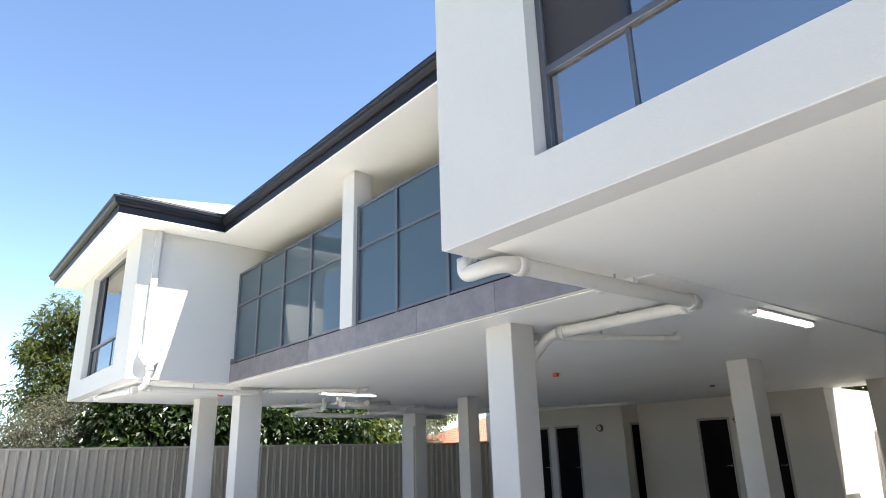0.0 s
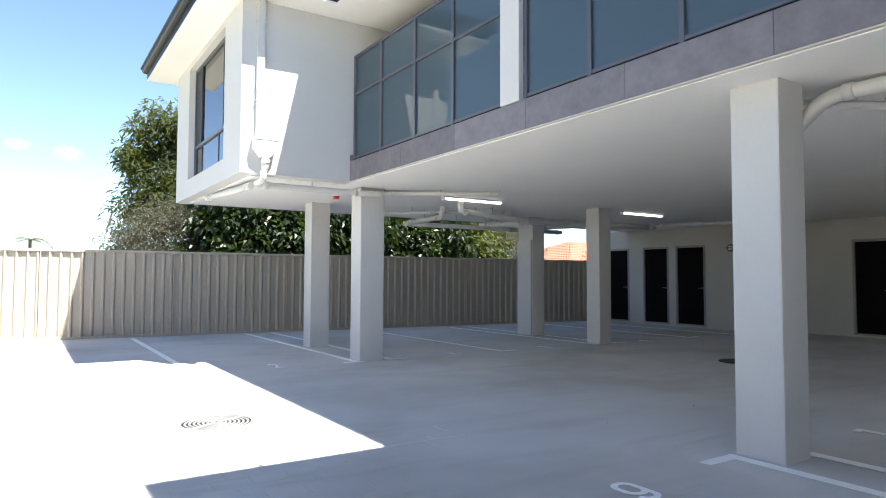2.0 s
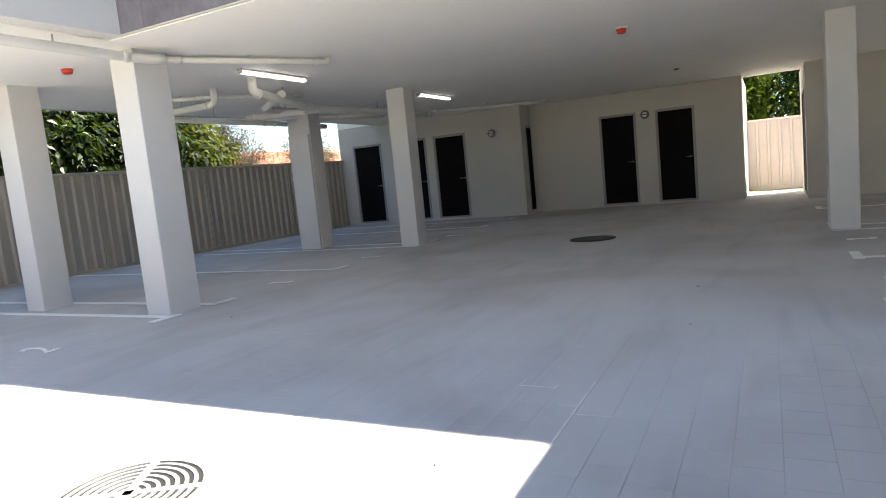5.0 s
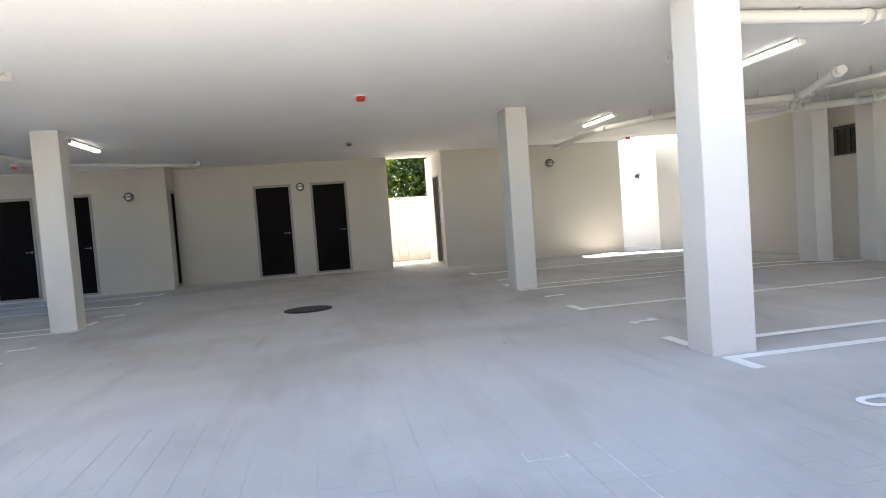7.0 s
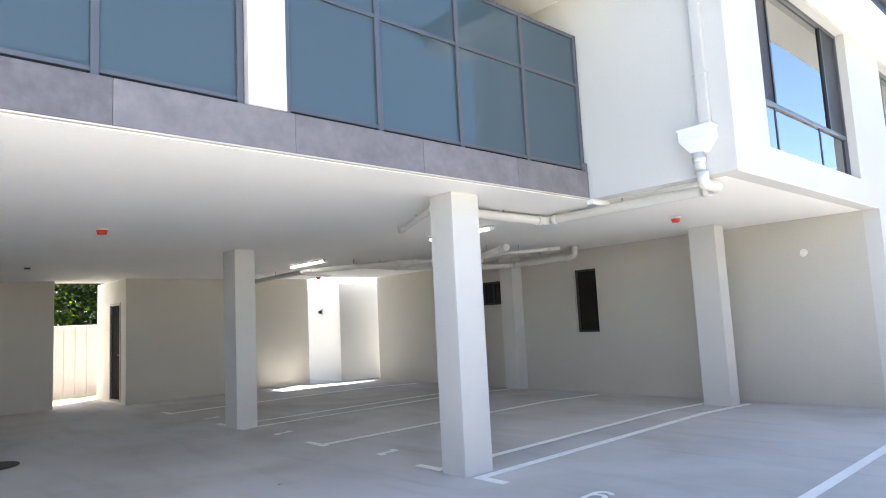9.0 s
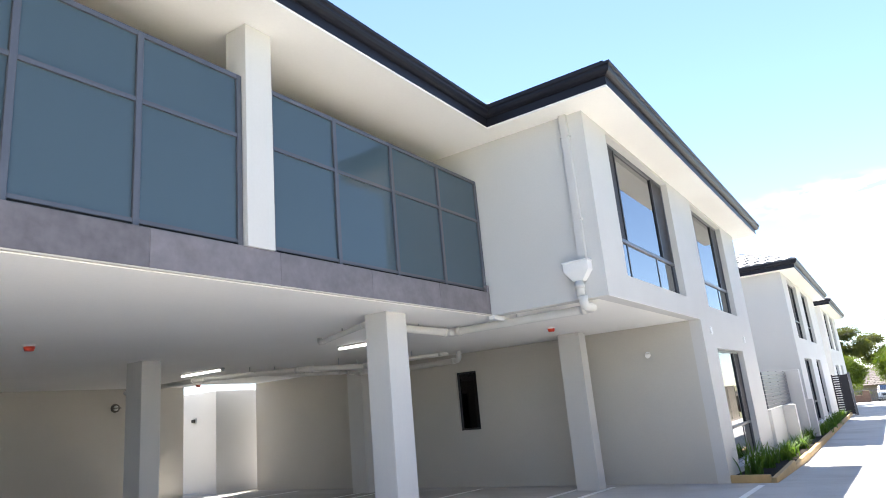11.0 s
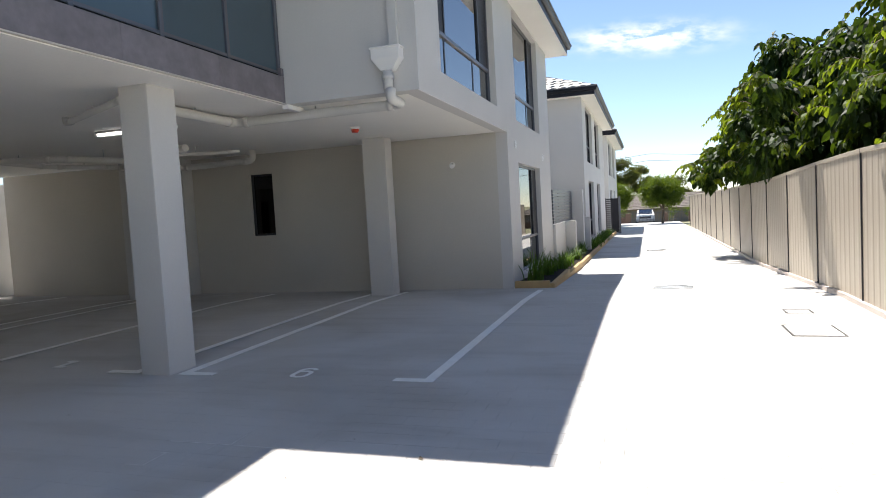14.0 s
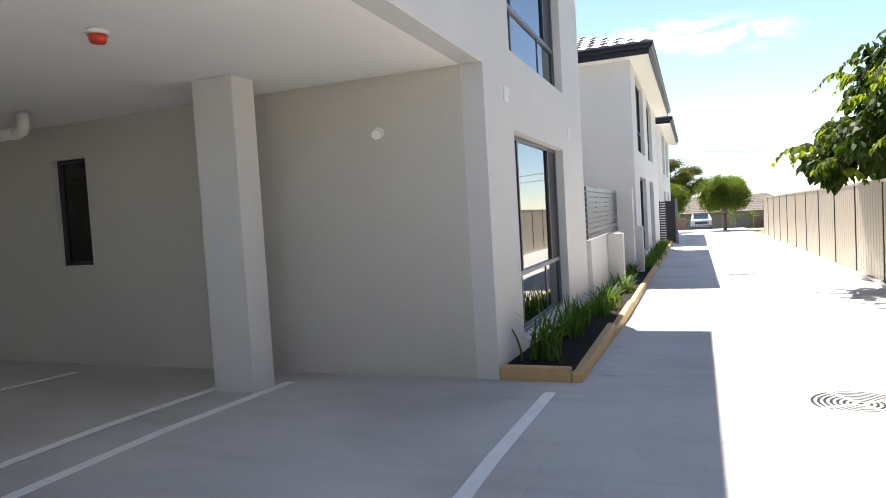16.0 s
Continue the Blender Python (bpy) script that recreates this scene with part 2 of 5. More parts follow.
def pipe_run(bm, pts, r, n=12, bend=0.1):
    """A pipe through the points, with rounded bends."""
    pts = [Vector(p) for p in pts]
    path = [pts[0]]
    for a, b, c in zip(pts, pts[1:], pts[2:]):
        d1, d2 = (a - b).normalized(), (c - b).normalized()
        k = min(bend, (a - b).length * 0.45, (c - b).length * 0.45)
        p, q = b + d1 * k, b + d2 * k
        for i in range(5):
            t = i / 4
            path.append(p * (1 - t) ** 2 + b * 2 * t * (1 - t) + q * t * t)
    path.append(pts[-1])
    rings = []
    up = Vector((0.13, 0.21, 1)).normalized()
    for i, p in enumerate(path):
        d = (path[min(i + 1, len(path) - 1)] - path[max(i - 1, 0)]).normalized()
        s = d.cross(up)
        if s.length < 0.05:
            s = d.cross(Vector((1, 0, 0)))
        s.normalize()
        w = s.cross(d)
        rings.append([bm.verts.new(p + r * (math.cos(2 * math.pi * k / n) * s + math.sin(2 * math.pi * k / n) * w)) for k in range(n)])
    for ra, rb in zip(rings, rings[1:]):
        best = min(range(n), key=lambda o: sum((ra[k].co - rb[(k + o) % n].co).length for k in range(0, n, 3)))
        rb[:] = rb[best:] + rb[:best]
        for k in range(n):
            f = bm.faces.new((ra[k], ra[(k + 1) % n], rb[(k + 1) % n], rb[k]))
            f.smooth = True
    bm.faces.new(rings[0][::-1])
    bm.faces.new(rings[-1])
    return bm


def mesh_of(name, bm, material):
    bmesh.ops.recalc_face_normals(bm, faces=list(bm.faces))
    me = bpy.data.meshes.new(name)
    bm.to_mesh(me)
    bm.free()
    me.materials.append(material)
    return me


def part(name, bm, material, parent=None, label=""):
    ob = new(name, mesh_of(name, bm, material))
    if parent is not None:
        ob.parent = parent
    return tagged(ob, label) if label else ob


def shared(name, me, parent, m):
    ob = new(name, me)
    ob.parent = parent
    ob.matrix_basis = m
    return ob


def base(name, x, y, z, label, category, group="", kind="", rz=0.0):
    e = new(name)
    e.empty_display_size = 0.2
    e.matrix_basis = pose(x, y, z, 0, 0, rz)
    return tagged(e, label, category, group, kind)


def setting(name, bm, material, label, category="wall"):
    return tagged(part(name, bm, material), label, category, kind="structure")


def wall_cells(bm, axis, at, thick, a0, a1, z0, z1, holes=()):
    """A wall in the plane axis = at .. at + thick, from a0 to a1, with rectangular holes (a0, a1, z0, z1) through it."""
    cuts = sorted({a0, a1, *(h[0] for h in holes), *(h[1] for h in holes)})
    lifts = sorted({z0, z1, *(h[2] for h in holes), *(h[3] for h in holes)})
    for p, q in zip(cuts, cuts[1:]):
        for u, v in zip(lifts, lifts[1:]):
            if any(h[0] < (p + q) / 2 < h[1] and h[2] < (u + v) / 2 < h[3] for h in holes):
                continue
            if axis == "x":
                box(bm, at, at + thick, p, q, u, v)
            else:
                box(bm, p, q, at, at + thick, u, v)
    bmesh.ops.remove_doubles(bm, verts=list(bm.verts), dist=1e-4)
    return bm


# ---- ground ----
XF, XB, YS, YN, SEND, NEND, CE, SOF, BACK, WY = 2.69, 4.27, 3.577, 11.06, -5.95, 15.35, 2.64, 5.0, 15.7, -0.88


def strip(x0, x1, ys, dz):
    bm = bmesh.new()
    rows = [[bm.verts.new((x, y, zg(y) + dz)) for x in (x0, x1)] for y in ys]
    for a, b in zip(rows, rows[1:]):
        bm.faces.new((a[0], a[1], b[1], b[0]))
    return bm


setting("ground", strip(-600, 600, (-900, -60, -42, -5, 1, 40, 900), -0.06), GRASS, "dry sandy ground around the lots", "ground")
setting("car_park_floor", strip(-1.9, 17.5, (-49, -42, -5, 1, 18.2), -0.006), FLOOR, "pale grey block-paved driveway and car park floor", "floor")
setting("road", strip(-80, 80, (-58, -49), 0.0), mat("asphalt", (0.06, 0.06, 0.06), 0.9, vary=0.2, scale=2, bump=0.4), "grey asphalt street past the driveway", "road")

# ---- main building: walls, slab, soffits ----
WIN_S1, WIN_S2, WIN_GF, WIN_N = (-0.2, 2.75, 2.97, 4.95), (-4.5, -1.78, 2.93, 4.95), (-4.3, -1.8, 0.07, 2.16), (11.95, 14.35, 2.95, 4.9)
# slabs reaching past the back walls are unseen, added to stop sun leaking in
setting("ceiling", boxes((XB + 0.03, 13.75, 3.1, YN + 0.2, 2.628, 2.9), (13.75, BACK, 0.9, YN + 0.2, 2.628, 2.9), (BACK, 16.7, 6.42, YN + 0.2, 2.65, 2.9), (BACK, 16.25, 5.28, 6.42, 2.628, 2.9), (XF + 0.2, 13.75, WY, 3.1, 2.641, 2.9), (13.75, 14.3, WY, 0.9, 2.641, 2.9), (XF + 0.2, XB + 0.03, 3.1, YS - 0.2, 2.641, 2.9),
                         (XF + 0.2, 15.0, YN + 0.2, NEND - 0.2, 2.628, 2.9), (15.0, 16.7, YN + 0.2, 16.5, 2.65, 2.9)), SOFFIT, "white rendered concrete ceiling of the undercroft car park", "ceiling")
bm = bmesh.new()
wall_cells(bm, "x", XF, 0.2, WY, YS, CE, SOF, [WIN_S1])
wall_cells(bm, "x", XF, 0.2, SEND, WY, -0.6, SOF, [(-4.5, -1.78, 2.93, 4.95), WIN_GF])
setting("wall_south_wing", bm, RENDER, "white rendered two-storey wing wall facing the driveway")
setting("wall_south_wing_side", boxes((XF + 0.2, XB + 0.03, YS - 0.2, YS, CE, SOF), (XB + 0.03, 6.5, YS - 0.2, YS, 2.904, SOF)), RENDER, "white rendered side wall of the overhanging wing")
bm = wall_cells(bmesh.new(), "x", XF, 0.2, YN, NEND, CE, SOF, [WIN_N])
setting("wall_north_wing", bm, RENDER, "white rendered wall of the far overhanging wing")
setting("wall_north_wing_side", boxes((XF + 0.2, XB + 0.03, YN, YN + 0.2, CE, SOF), (XB + 0.03, 6.5, YN, YN + 0.2, 2.904, SOF), (XF + 0.2, 13.6, NEND - 0.2, NEND, CE, SOF), (13.6, 15.0, NEND - 0.2, NEND, CE, 2.9)), RENDER,
        "white rendered side wall of the far wing")
setting("wall_balcony_back", wall_cells(bmesh.new(), "x", 6.5, 0.2, YS - 0.2, YN + 0.2, 2.9, SOF, [(3.9, 6.6, 2.92, 5.0), (8.0, 10.7, 2.92, 5.0)]), RENDER, "white rendered back wall of the balconies")
WINW, VENT = (7.34, 7.85, 1.05, 2.25), (9.77, 10.38, 1.69, 2.2)
setting("wall_car_park_south", wall_cells(bmesh.new(), "y", WY - 0.2, 0.2, XF + 0.2, 14.3, -0.3, CE, [WINW, VENT]), SHADED_CREAM, "plain rendered wall closing the car park, cream darkened for shade")
setting("wall_south_end", boxes((XF + 0.2, 13.6, SEND, SEND + 0.2, -0.6, SOF)), RENDER, "white rendered end wall of the wing")
DOORS_N = [(15.16, 16.06), (13.8, 14.66), (12.68, 13.58)]
setting("wall_stores", wall_cells(bmesh.new(), "x", 15.0, 0.2, 11.2, 16.5, -0.1, CE, [(a, b, 0.04, 2.14) for a, b in DOORS_N]), SHADED_CREAM, "rendered wall of the store rooms, cream darkened for shade, with dark doors")
setting("wall_stores_side", wall_cells(bmesh.new(), "y", 11.2, 0.2, 15.2, 16.4, -0.1, CE, [(15.3, 15.95, 0.04, 2.14)]), SHADED_CREAM, "rendered return wall, cream darkened for shade, with a dark door")
DOORS_E = [(8.65, 9.5), (7.38, 8.22)]
setting("wall_car_park_east", wall_cells(bmesh.new(), "x", BACK, 0.2, 6.42, 11.2, -0.1, CE, [(a, b, 0.04, 2.14) for a, b in DOORS_E]), SHADED_CREAM, "rendered back wall of the car park, cream darkened for shade, with two dark doors")
setting("wall_passage_side", boxes((BACK + 0.2, 19.0, 6.42, 6.62, -0.1, CE)), SHADED_CREAM, "rendered wall of the side passage, cream darkened for shade")
setting("wall_bin_store", boxes((14.8, 15.0, 0.95, 5.28, -0.1, CE)), SHADED_CREAM, "rendered wall beside the passage opening, cream darkened for shade")
setting("wall_bin_store_side", wall_cells(bmesh.new(), "y", 5.08, 0.2, 15.0, 17.0, -0.1, CE, [(15.15, 15.95, 0.04, 2.14)]), SHADED_CREAM, "rendered passage wall, cream darkened for shade, with a dark door")
setting("wall_east_enclosure", boxes((14.8, 20.0, -6.0, 0.0, -0.4, 2.52)), RENDER, "white rendered enclosure wall open to the sky")
# the boxes past x = 13.6 are out of view, added to block sky light
setting("wall_upper_east", boxes((13.4, 13.6, SEND + 0.2, 3.2, 2.904, SOF), (13.6, 15.6, 3.0, 3.2, 2.904, SOF), (15.6, 15.8, 3.0, NEND - 0.2, 2.904, SOF + 0.3)), RENDER, "white rendered upper rear wall, stepped out unseen to block sky light")
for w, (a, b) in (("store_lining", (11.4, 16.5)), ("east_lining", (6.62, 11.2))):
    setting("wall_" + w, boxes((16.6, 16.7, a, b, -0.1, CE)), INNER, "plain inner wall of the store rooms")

setting("drip_bead", boxes((XF + 0.004, XF + 0.014, WY, YS - 0.02, CE - 0.005, CE + 0.002)), TRIMW, "thin white drip bead under the wing edge", "trim")

# soffit and gutter round the roof
for i, (a, c, d) in enumerate(((2.205, -6.38, 3.965), (3.835, 3.965, 10.585), (2.205, 10.585, 15.78))):
    setting(f"eave_soffit_{i + 1}", boxes((a, 13.7, c, d, SOF, SOF + 0.03)), SOFFIT, "white flat eave soffit under the roof", "soffit")


def sweep(pts, profile, close=False):
    """Sweep a profile of (outward, z) along a level polyline, mitred; outward lies to the left of the way."""
    bm, n, rings = bmesh.new(), len(pts), []
    for i in range(n):
        p = Vector(pts[i])
        d1 = (p - Vector(pts[i - 1])).normalized() if i or close else None
        d2 = (Vector(pts[(i + 1) % n]) - p).normalized() if i < n - 1 or close else None
        d1, d2 = d1 or d2, d2 or d1
        n1, n2 = Vector((-d1.y, d1.x)), Vector((-d2.y, d2.x))
        m = (n1 + n2) / (1 + n1.dot(n2))
        rings.append([bm.verts.new((p.x + m.x * o, p.y + m.y * o, z)) for o, z in profile])
    k = len(profile)
    for a, b in zip(rings, rings[1:] + ([rings[0]] if close else [])):
        for j in range(k):
            bm.faces.new((a[j], a[(j + 1) % k], b[(j + 1) % k], b[j]))
    if not close:
        bm.faces.new(rings[0])
        bm.faces.new(rings[-1][::-1])
    return bm


def gutter_profile(z):
    return [(0, z - 0.05), (0.018, z - 0.05), (0.018, z + 0.06), (0.05, z + 0.066), (0.085, z + 0.085), (0.1, z + 0.115), (0.1, z + 0.145), (0.122, z + 0.158), (0.125, z + 0.185), (0.11, z + 0.19), (0.1, z + 0.172), (0.02, z + 0.172), (0.02, z + 0.26), (0, z + 0.26)]


EAVES = [(13.7, -6.38), (2.22, -6.38), (2.22, 3.95), (3.85, 3.95), (3.85, 10.6), (2.22, 10.6), (2.22, 15.78), (13.7, 15.78)]
setting("gutter", sweep(EAVES, gutter_profile(SOF + 0.075)), GUTTER, "charcoal steel gutter and fascia along the eaves", "gutter")


def hip_roof(rects, z, slope=0.42, cell=0.3):
    """Tiled hip roof over overlapping rectangles, with stepped courses."""
    x0, x1 = min(r[0] for r in rects), max(r[1] for r in rects)
    y0, y1 = min(r[2] for r in rects), max(r[3] for r in rects)
    nx, ny = round((x1 - x0) / cell), round((y1 - y0) / cell)

    def rise(x, y):
        return max(min(x - a, b - x, y - c, d - y) for a, b, c, d in rects)

    bm, grid = bmesh.new(), {}
    for i in range(nx + 1):
        for j in range(ny + 1):
            x, y = x0 + (x1 - x0) * i / nx, y0 + (y1 - y0) * j / ny
            h = rise(x, y)
            if h > -0.02:
                grid[i, j] = bm.verts.new((x, y, z + slope * max(h, 0)))
    for i in range(nx):
        for j in range(ny):
            if all(k in grid for k in ((i, j), (i + 1, j), (i + 1, j + 1), (i, j + 1))):
                bm.faces.new((grid[i, j], grid[i + 1, j], grid[i + 1, j + 1], grid[i, j + 1]))
    return bm


# unseen slab, added to cut the sky light reaching the back walls
setting("roof_rear", boxes((13.7, 15.6, 3.2, NEND - 0.2, SOF, SOF + 0.25)), SOFFIT, "unseen flat slab added behind the roof to block sky light", "roof")
setting("roof", hip_roof([(2.15, 13.75, -6.48, 4.05), (3.77, 13.75, -6.48, 15.9), (2.15, 13.75, 10.5, 15.9)], SOF + 0.28, 0.5), TILE, "dark grey concrete-tiled hip roof", "roof")

# ---- balconies: tiled edge, post and glazed screens ----
edge = base("balcony_edge", XB, YS, 2.65, "grey stone-look tiled balcony edge band", "cladding", kind="structure")
tiles = [YS + 0.02, 4.75, 5.95, 7.15, 8.35, 9.55, 10.75, YN + 0.02]
for a, b in zip(tiles, tiles[1:]):
    t = part("tile", bev(boxes((0, 0.035, a - YS + 0.0007, b - YS - 0.0007, 0.0, 0.29)), 0.003, 1), SPANDREL, edge)
part("backing", boxes((0.03, 0.16, 0.02, YN - YS - 0.02, -0.01, 0.285)), SOFFIT, edge)
part("drip_strip", boxes((-0.006, 0.03, 0.0, YN - YS + 0.02, -0.014, -0.003)), SHADED_CREAM, edge, "cream drip edge strip")
setting("edge_return", bev(boxes((XB - 0.03, XB + 0.05, YS - 0.32, YS + 0.018, 2.585, 2.639)), 0.004, 1), TRIMW, "short white return at the end of the balcony edge", "trim")
for a in (YS + 0.03, YN - 0.05):
    setting("edge_upstand", bev(boxes((XB - 0.004, XB + 0.04, a, a + 0.05, 2.942, 3.03)), 0.003, 1), SPANDREL, "short grey upstand at the end of the balcony band", "trim")
setting("balcony_post", bev(boxes((XB - 0.02, XB + 0.25, 7.22, 7.51, 2.94, SOF)), 0.006), RENDER, "white rendered post between the balconies", "post")


def glazed_screen(ys, label):
    """Frosted balcony screen: mullions at ys, panes in two tiers between them."""
    sc = base("balcony_screen", XB + 0.06, ys[0], 2.945, label, "screen", "balcony screens")
    for i, y in enumerate(ys):
        part("mullion", bev(boxes((-0.03, 0.03, y - ys[0] - 0.025, y - ys[0] + 0.025, 0.0, 1.545)), 0.004, 1), ALU, sc)
    for a, b in zip(ys, ys[1:]):
        u, v = a - ys[0] + 0.025, b - ys[0] - 0.025
        for z0, z1, nm in ((0.024, 0.055, "bottom_rail"), (0.955, 0.99, "transom"), (1.505, 1.545, "top_rail")):
            part(nm, boxes((-0.025, 0.025, u, v, z0, z1)), ALU, sc)
        for z0, z1 in ((0.055, 0.955), (0.99, 1.505)):
            part("pane", boxes((-0.004, 0.004, u, v, z0, z1)), FROST, sc)
        # solid black strip in place of the shadow line below the bottom rail
        part("shadow_gap", boxes((-0.02, 0.02, u, v, -0.001, 0.022)), SHADE_BLACK, sc)
    return sc


glazed_screen([3.63, 4.54, 5.45, 6.36, 7.19], "frosted grey-blue glass balcony screen in grey aluminium")
glazed_screen([7.54, 8.44, 9.28, 10.17, 10.99], "frosted grey-blue glass balcony screen in grey aluminium")

# ---- columns ----
def column(x0, x1, y0, y1, label="white rendered square concrete column under the slab", ledge=None):
    c = base("column", (x0 + x1) / 2, (y0 + y1) / 2, 0, label, "column", "car park columns")
    w, d = (x1 - x0) / 2, (y1 - y0) / 2
    part("shaft", bev(boxes((-w, w, -d, d, -0.12, CE)), 0.012), RENDER, c)
    if ledge:
        part("nib", bev(boxes((-w - ledge, -w + 0.001, -d + 0.02, d - 0.02, -0.02, 2.12)), 0.01), RENDER, c)
    return c


column(4.65, 4.97, 4.94, 5.3)
column(4.6, 5.0, 11.36, 11.7)
column(4.7, 5.06, 13.62, 13.96)
column(9.82, 10.16, 13.42, 13.92, "white rendered column with a wider lower part", ledge=0.05)
column(9.62, 9.94, 11.26, 11.6)
column(9.42, 9.84, 4.98, 5.3)
column(4.61, 5.03, -0.34, -0.05)
column(9.66, 10.08, -0.2, 0.1)
setting("wall_pilaster", boxes((9.18, 9.52, WY, -0.58, -0.12, CE)), RENDER, "white rendered pilaster on the car park wall", "pilaster")

# ---- windows and doors ----
def window_big(name, y0, y1, z0, z1, screens=True, transom=0.56, label="aluminium window with fixed lower glass"):
    """Full-height window set back in the wing wall at x = XF."""
    w = base(name, XF + 0.1, y0, z0, label, "window", kind="structure")
    W, H, f = y1 - y0, z1 - z0, 0.045
    for a, b, c, d, nm in ((0, f, 0, H, "stile"), (W - f, W, 0, H, "stile"), (f, W - f, 0, f, "sill_rail"), (f, W - f, H - f, H, "head_rail"), (f, W - f, transom - 0.025, transom + 0.025, "transom")):
        part(nm, bev(boxes((0.0, 0.07, a, b, c, d)), 0.004, 1), ALU, w)
    side = W * 0.2 if screens else 0.3
    part("lower_pane", boxes((0.03, 0.036, f, W - f, f, transom - 0.025)), GLASS, w)
    for m in (W * 0.33, W * 0.8):
        part("mullion", boxes((0.02, 0.06, m - 0.012, m + 0.012, f, transom - 0.025)), ALU, w)
    part("upper_pane", boxes((0.03, 0.036, side, W - side, transom + 0.025, H - f)), GLASS, w)
    for a, b in ((f, side), (W - side, W - f)):
        part("insect_screen", boxes((0.02, 0.032, a, b, transom + 0.025, H - f)), SCREENMESH, w)
        m = a if a > f else b
        part("mullion", boxes((0.005, 0.065, m - 0.02, m + 0.02, transom + 0.025, H - f)), DARKALU, w)
    part("sill", bev(boxes((-0.06, 0.0, 0.002, W - 0.002, 0.003, 0.02)), 0.003, 1), RENDER, w)
    return w


window_big("window_1", *WIN_S1)
window_big("window_2", *WIN_S2)
window_big("window_3", *WIN_GF, transom=0.64, label="ground-floor aluminium window reflecting the driveway")
window_big("window_4", *WIN_N)
for i, (a, b, c, d) in enumerate((WINW, VENT)):
    w = base(f"window_{5 + i}", a, WY - 0.12, c, "dark aluminium window in the car park wall", "window", kind="structure")
    f = 0.04
    for p, q, r, s, nm in ((0, f, 0, d - c, "stile"), (b - a - f, b - a, 0, d - c, "stile"), (f, b - a - f, 0, f, "sill_rail"), (f, b - a - f, d - c - f, d - c, "head_rail")):
        part(nm, boxes((p, q, 0, 0.06, r, s)), DARKALU, w)
    part("pane", boxes((f, b - a - f, 0.025, 0.03, f, d - c - f)), STOREGLASS, w)
    if i:
        part("mullion", boxes(((b - a) / 2 - 0.02, (b - a) / 2 + 0.02, 0.005, 0.055, f, d - c - f)), DARKALU, w)


def door(x, y, m_rz, width, label="dark screen door in a grey metal frame"):
    """A closed door in a wall; the thing's x runs along the wall, its -y faces out."""
    d = base("door", x, y, 0.04, label, "door", "store doors", "structure", rz=m_rz)
    W, H, f = width, 2.1, 0.055
    for a, b, c, e, nm in ((0, f, 0, H, "jamb"), (W - f, W, 0, H, "jamb"), (f, W - f, H - f, H, "head"), (f, W - f, 0, 0.035, "threshold")):
        part(nm, bev(boxes((a, b, -0.015, 0.1, c, e)), 0.004, 1), DOORFRAME, d)
    leaf = part("door_leaf", boxes((f, W - f, 0.03, 0.07, 0.035, H - f)), DOOR, d)
    part("handle", tube(bmesh.new(), (W - f - 0.06, -0.0, 0.98), (W - f - 0.06, 0.03, 0.98), 0.022), ALU, leaf)
    part("lever", tube(bmesh.new(), (W - f - 0.06, -0.0, 0.98), (W - f - 0.17, -0.0, 0.98), 0.009), ALU, leaf)
    return d


n_door = 0
for a, b in DOORS_N:
    door(15.0, b, -90, b - a).name = f"door_{(n_door := n_door + 1)}"
for a, b in DOORS_E:
    door(BACK, b, -90, b - a).name = f"door_{(n_door := n_door + 1)}"
door(15.3, 11.2, 0, 0.65).name = f"door_{(n_door := n_door + 1)}"
door(15.95, 5.28, 180, 0.8).name = f"door_{(n_door := n_door + 1)}"


# ---- fences ----
def ribbed(bm, L, H, pitch, depth, rib, slope):
    """A ribbed steel sheet along x, its ribs standing out to -y."""
    xs, x = [], 0.0
    while x < L - 1e-6:
        e = min(x + pitch, L)
        s = (e - x) / pitch
        xs += [(x, 0), (x + (pitch - rib - 2 * slope) * s, 0), (x + (pitch - rib - slope) * s, -depth), (x + (pitch - slope) * s, -depth)]
        x = e
    xs.append((L, 0))
    loop = xs + [(u, v + 0.006) for u, v in reversed(xs)]
    a = [bm.verts.new((u, v, 0)) for u, v in loop]
    b = [bm.verts.new((u, v, H)) for u, v in loop]
    for i in range(len(loop)):
        j = (i + 1) % len(loop)
        bm.faces.new((a[i], a[j], b[j], b[i]))
    m, n = len(xs), len(loop)
    for i in range(m - 1):
        bm.faces.new((b[i], b[i + 1], b[n - 2 - i], b[n - 1 - i]))
    return bm


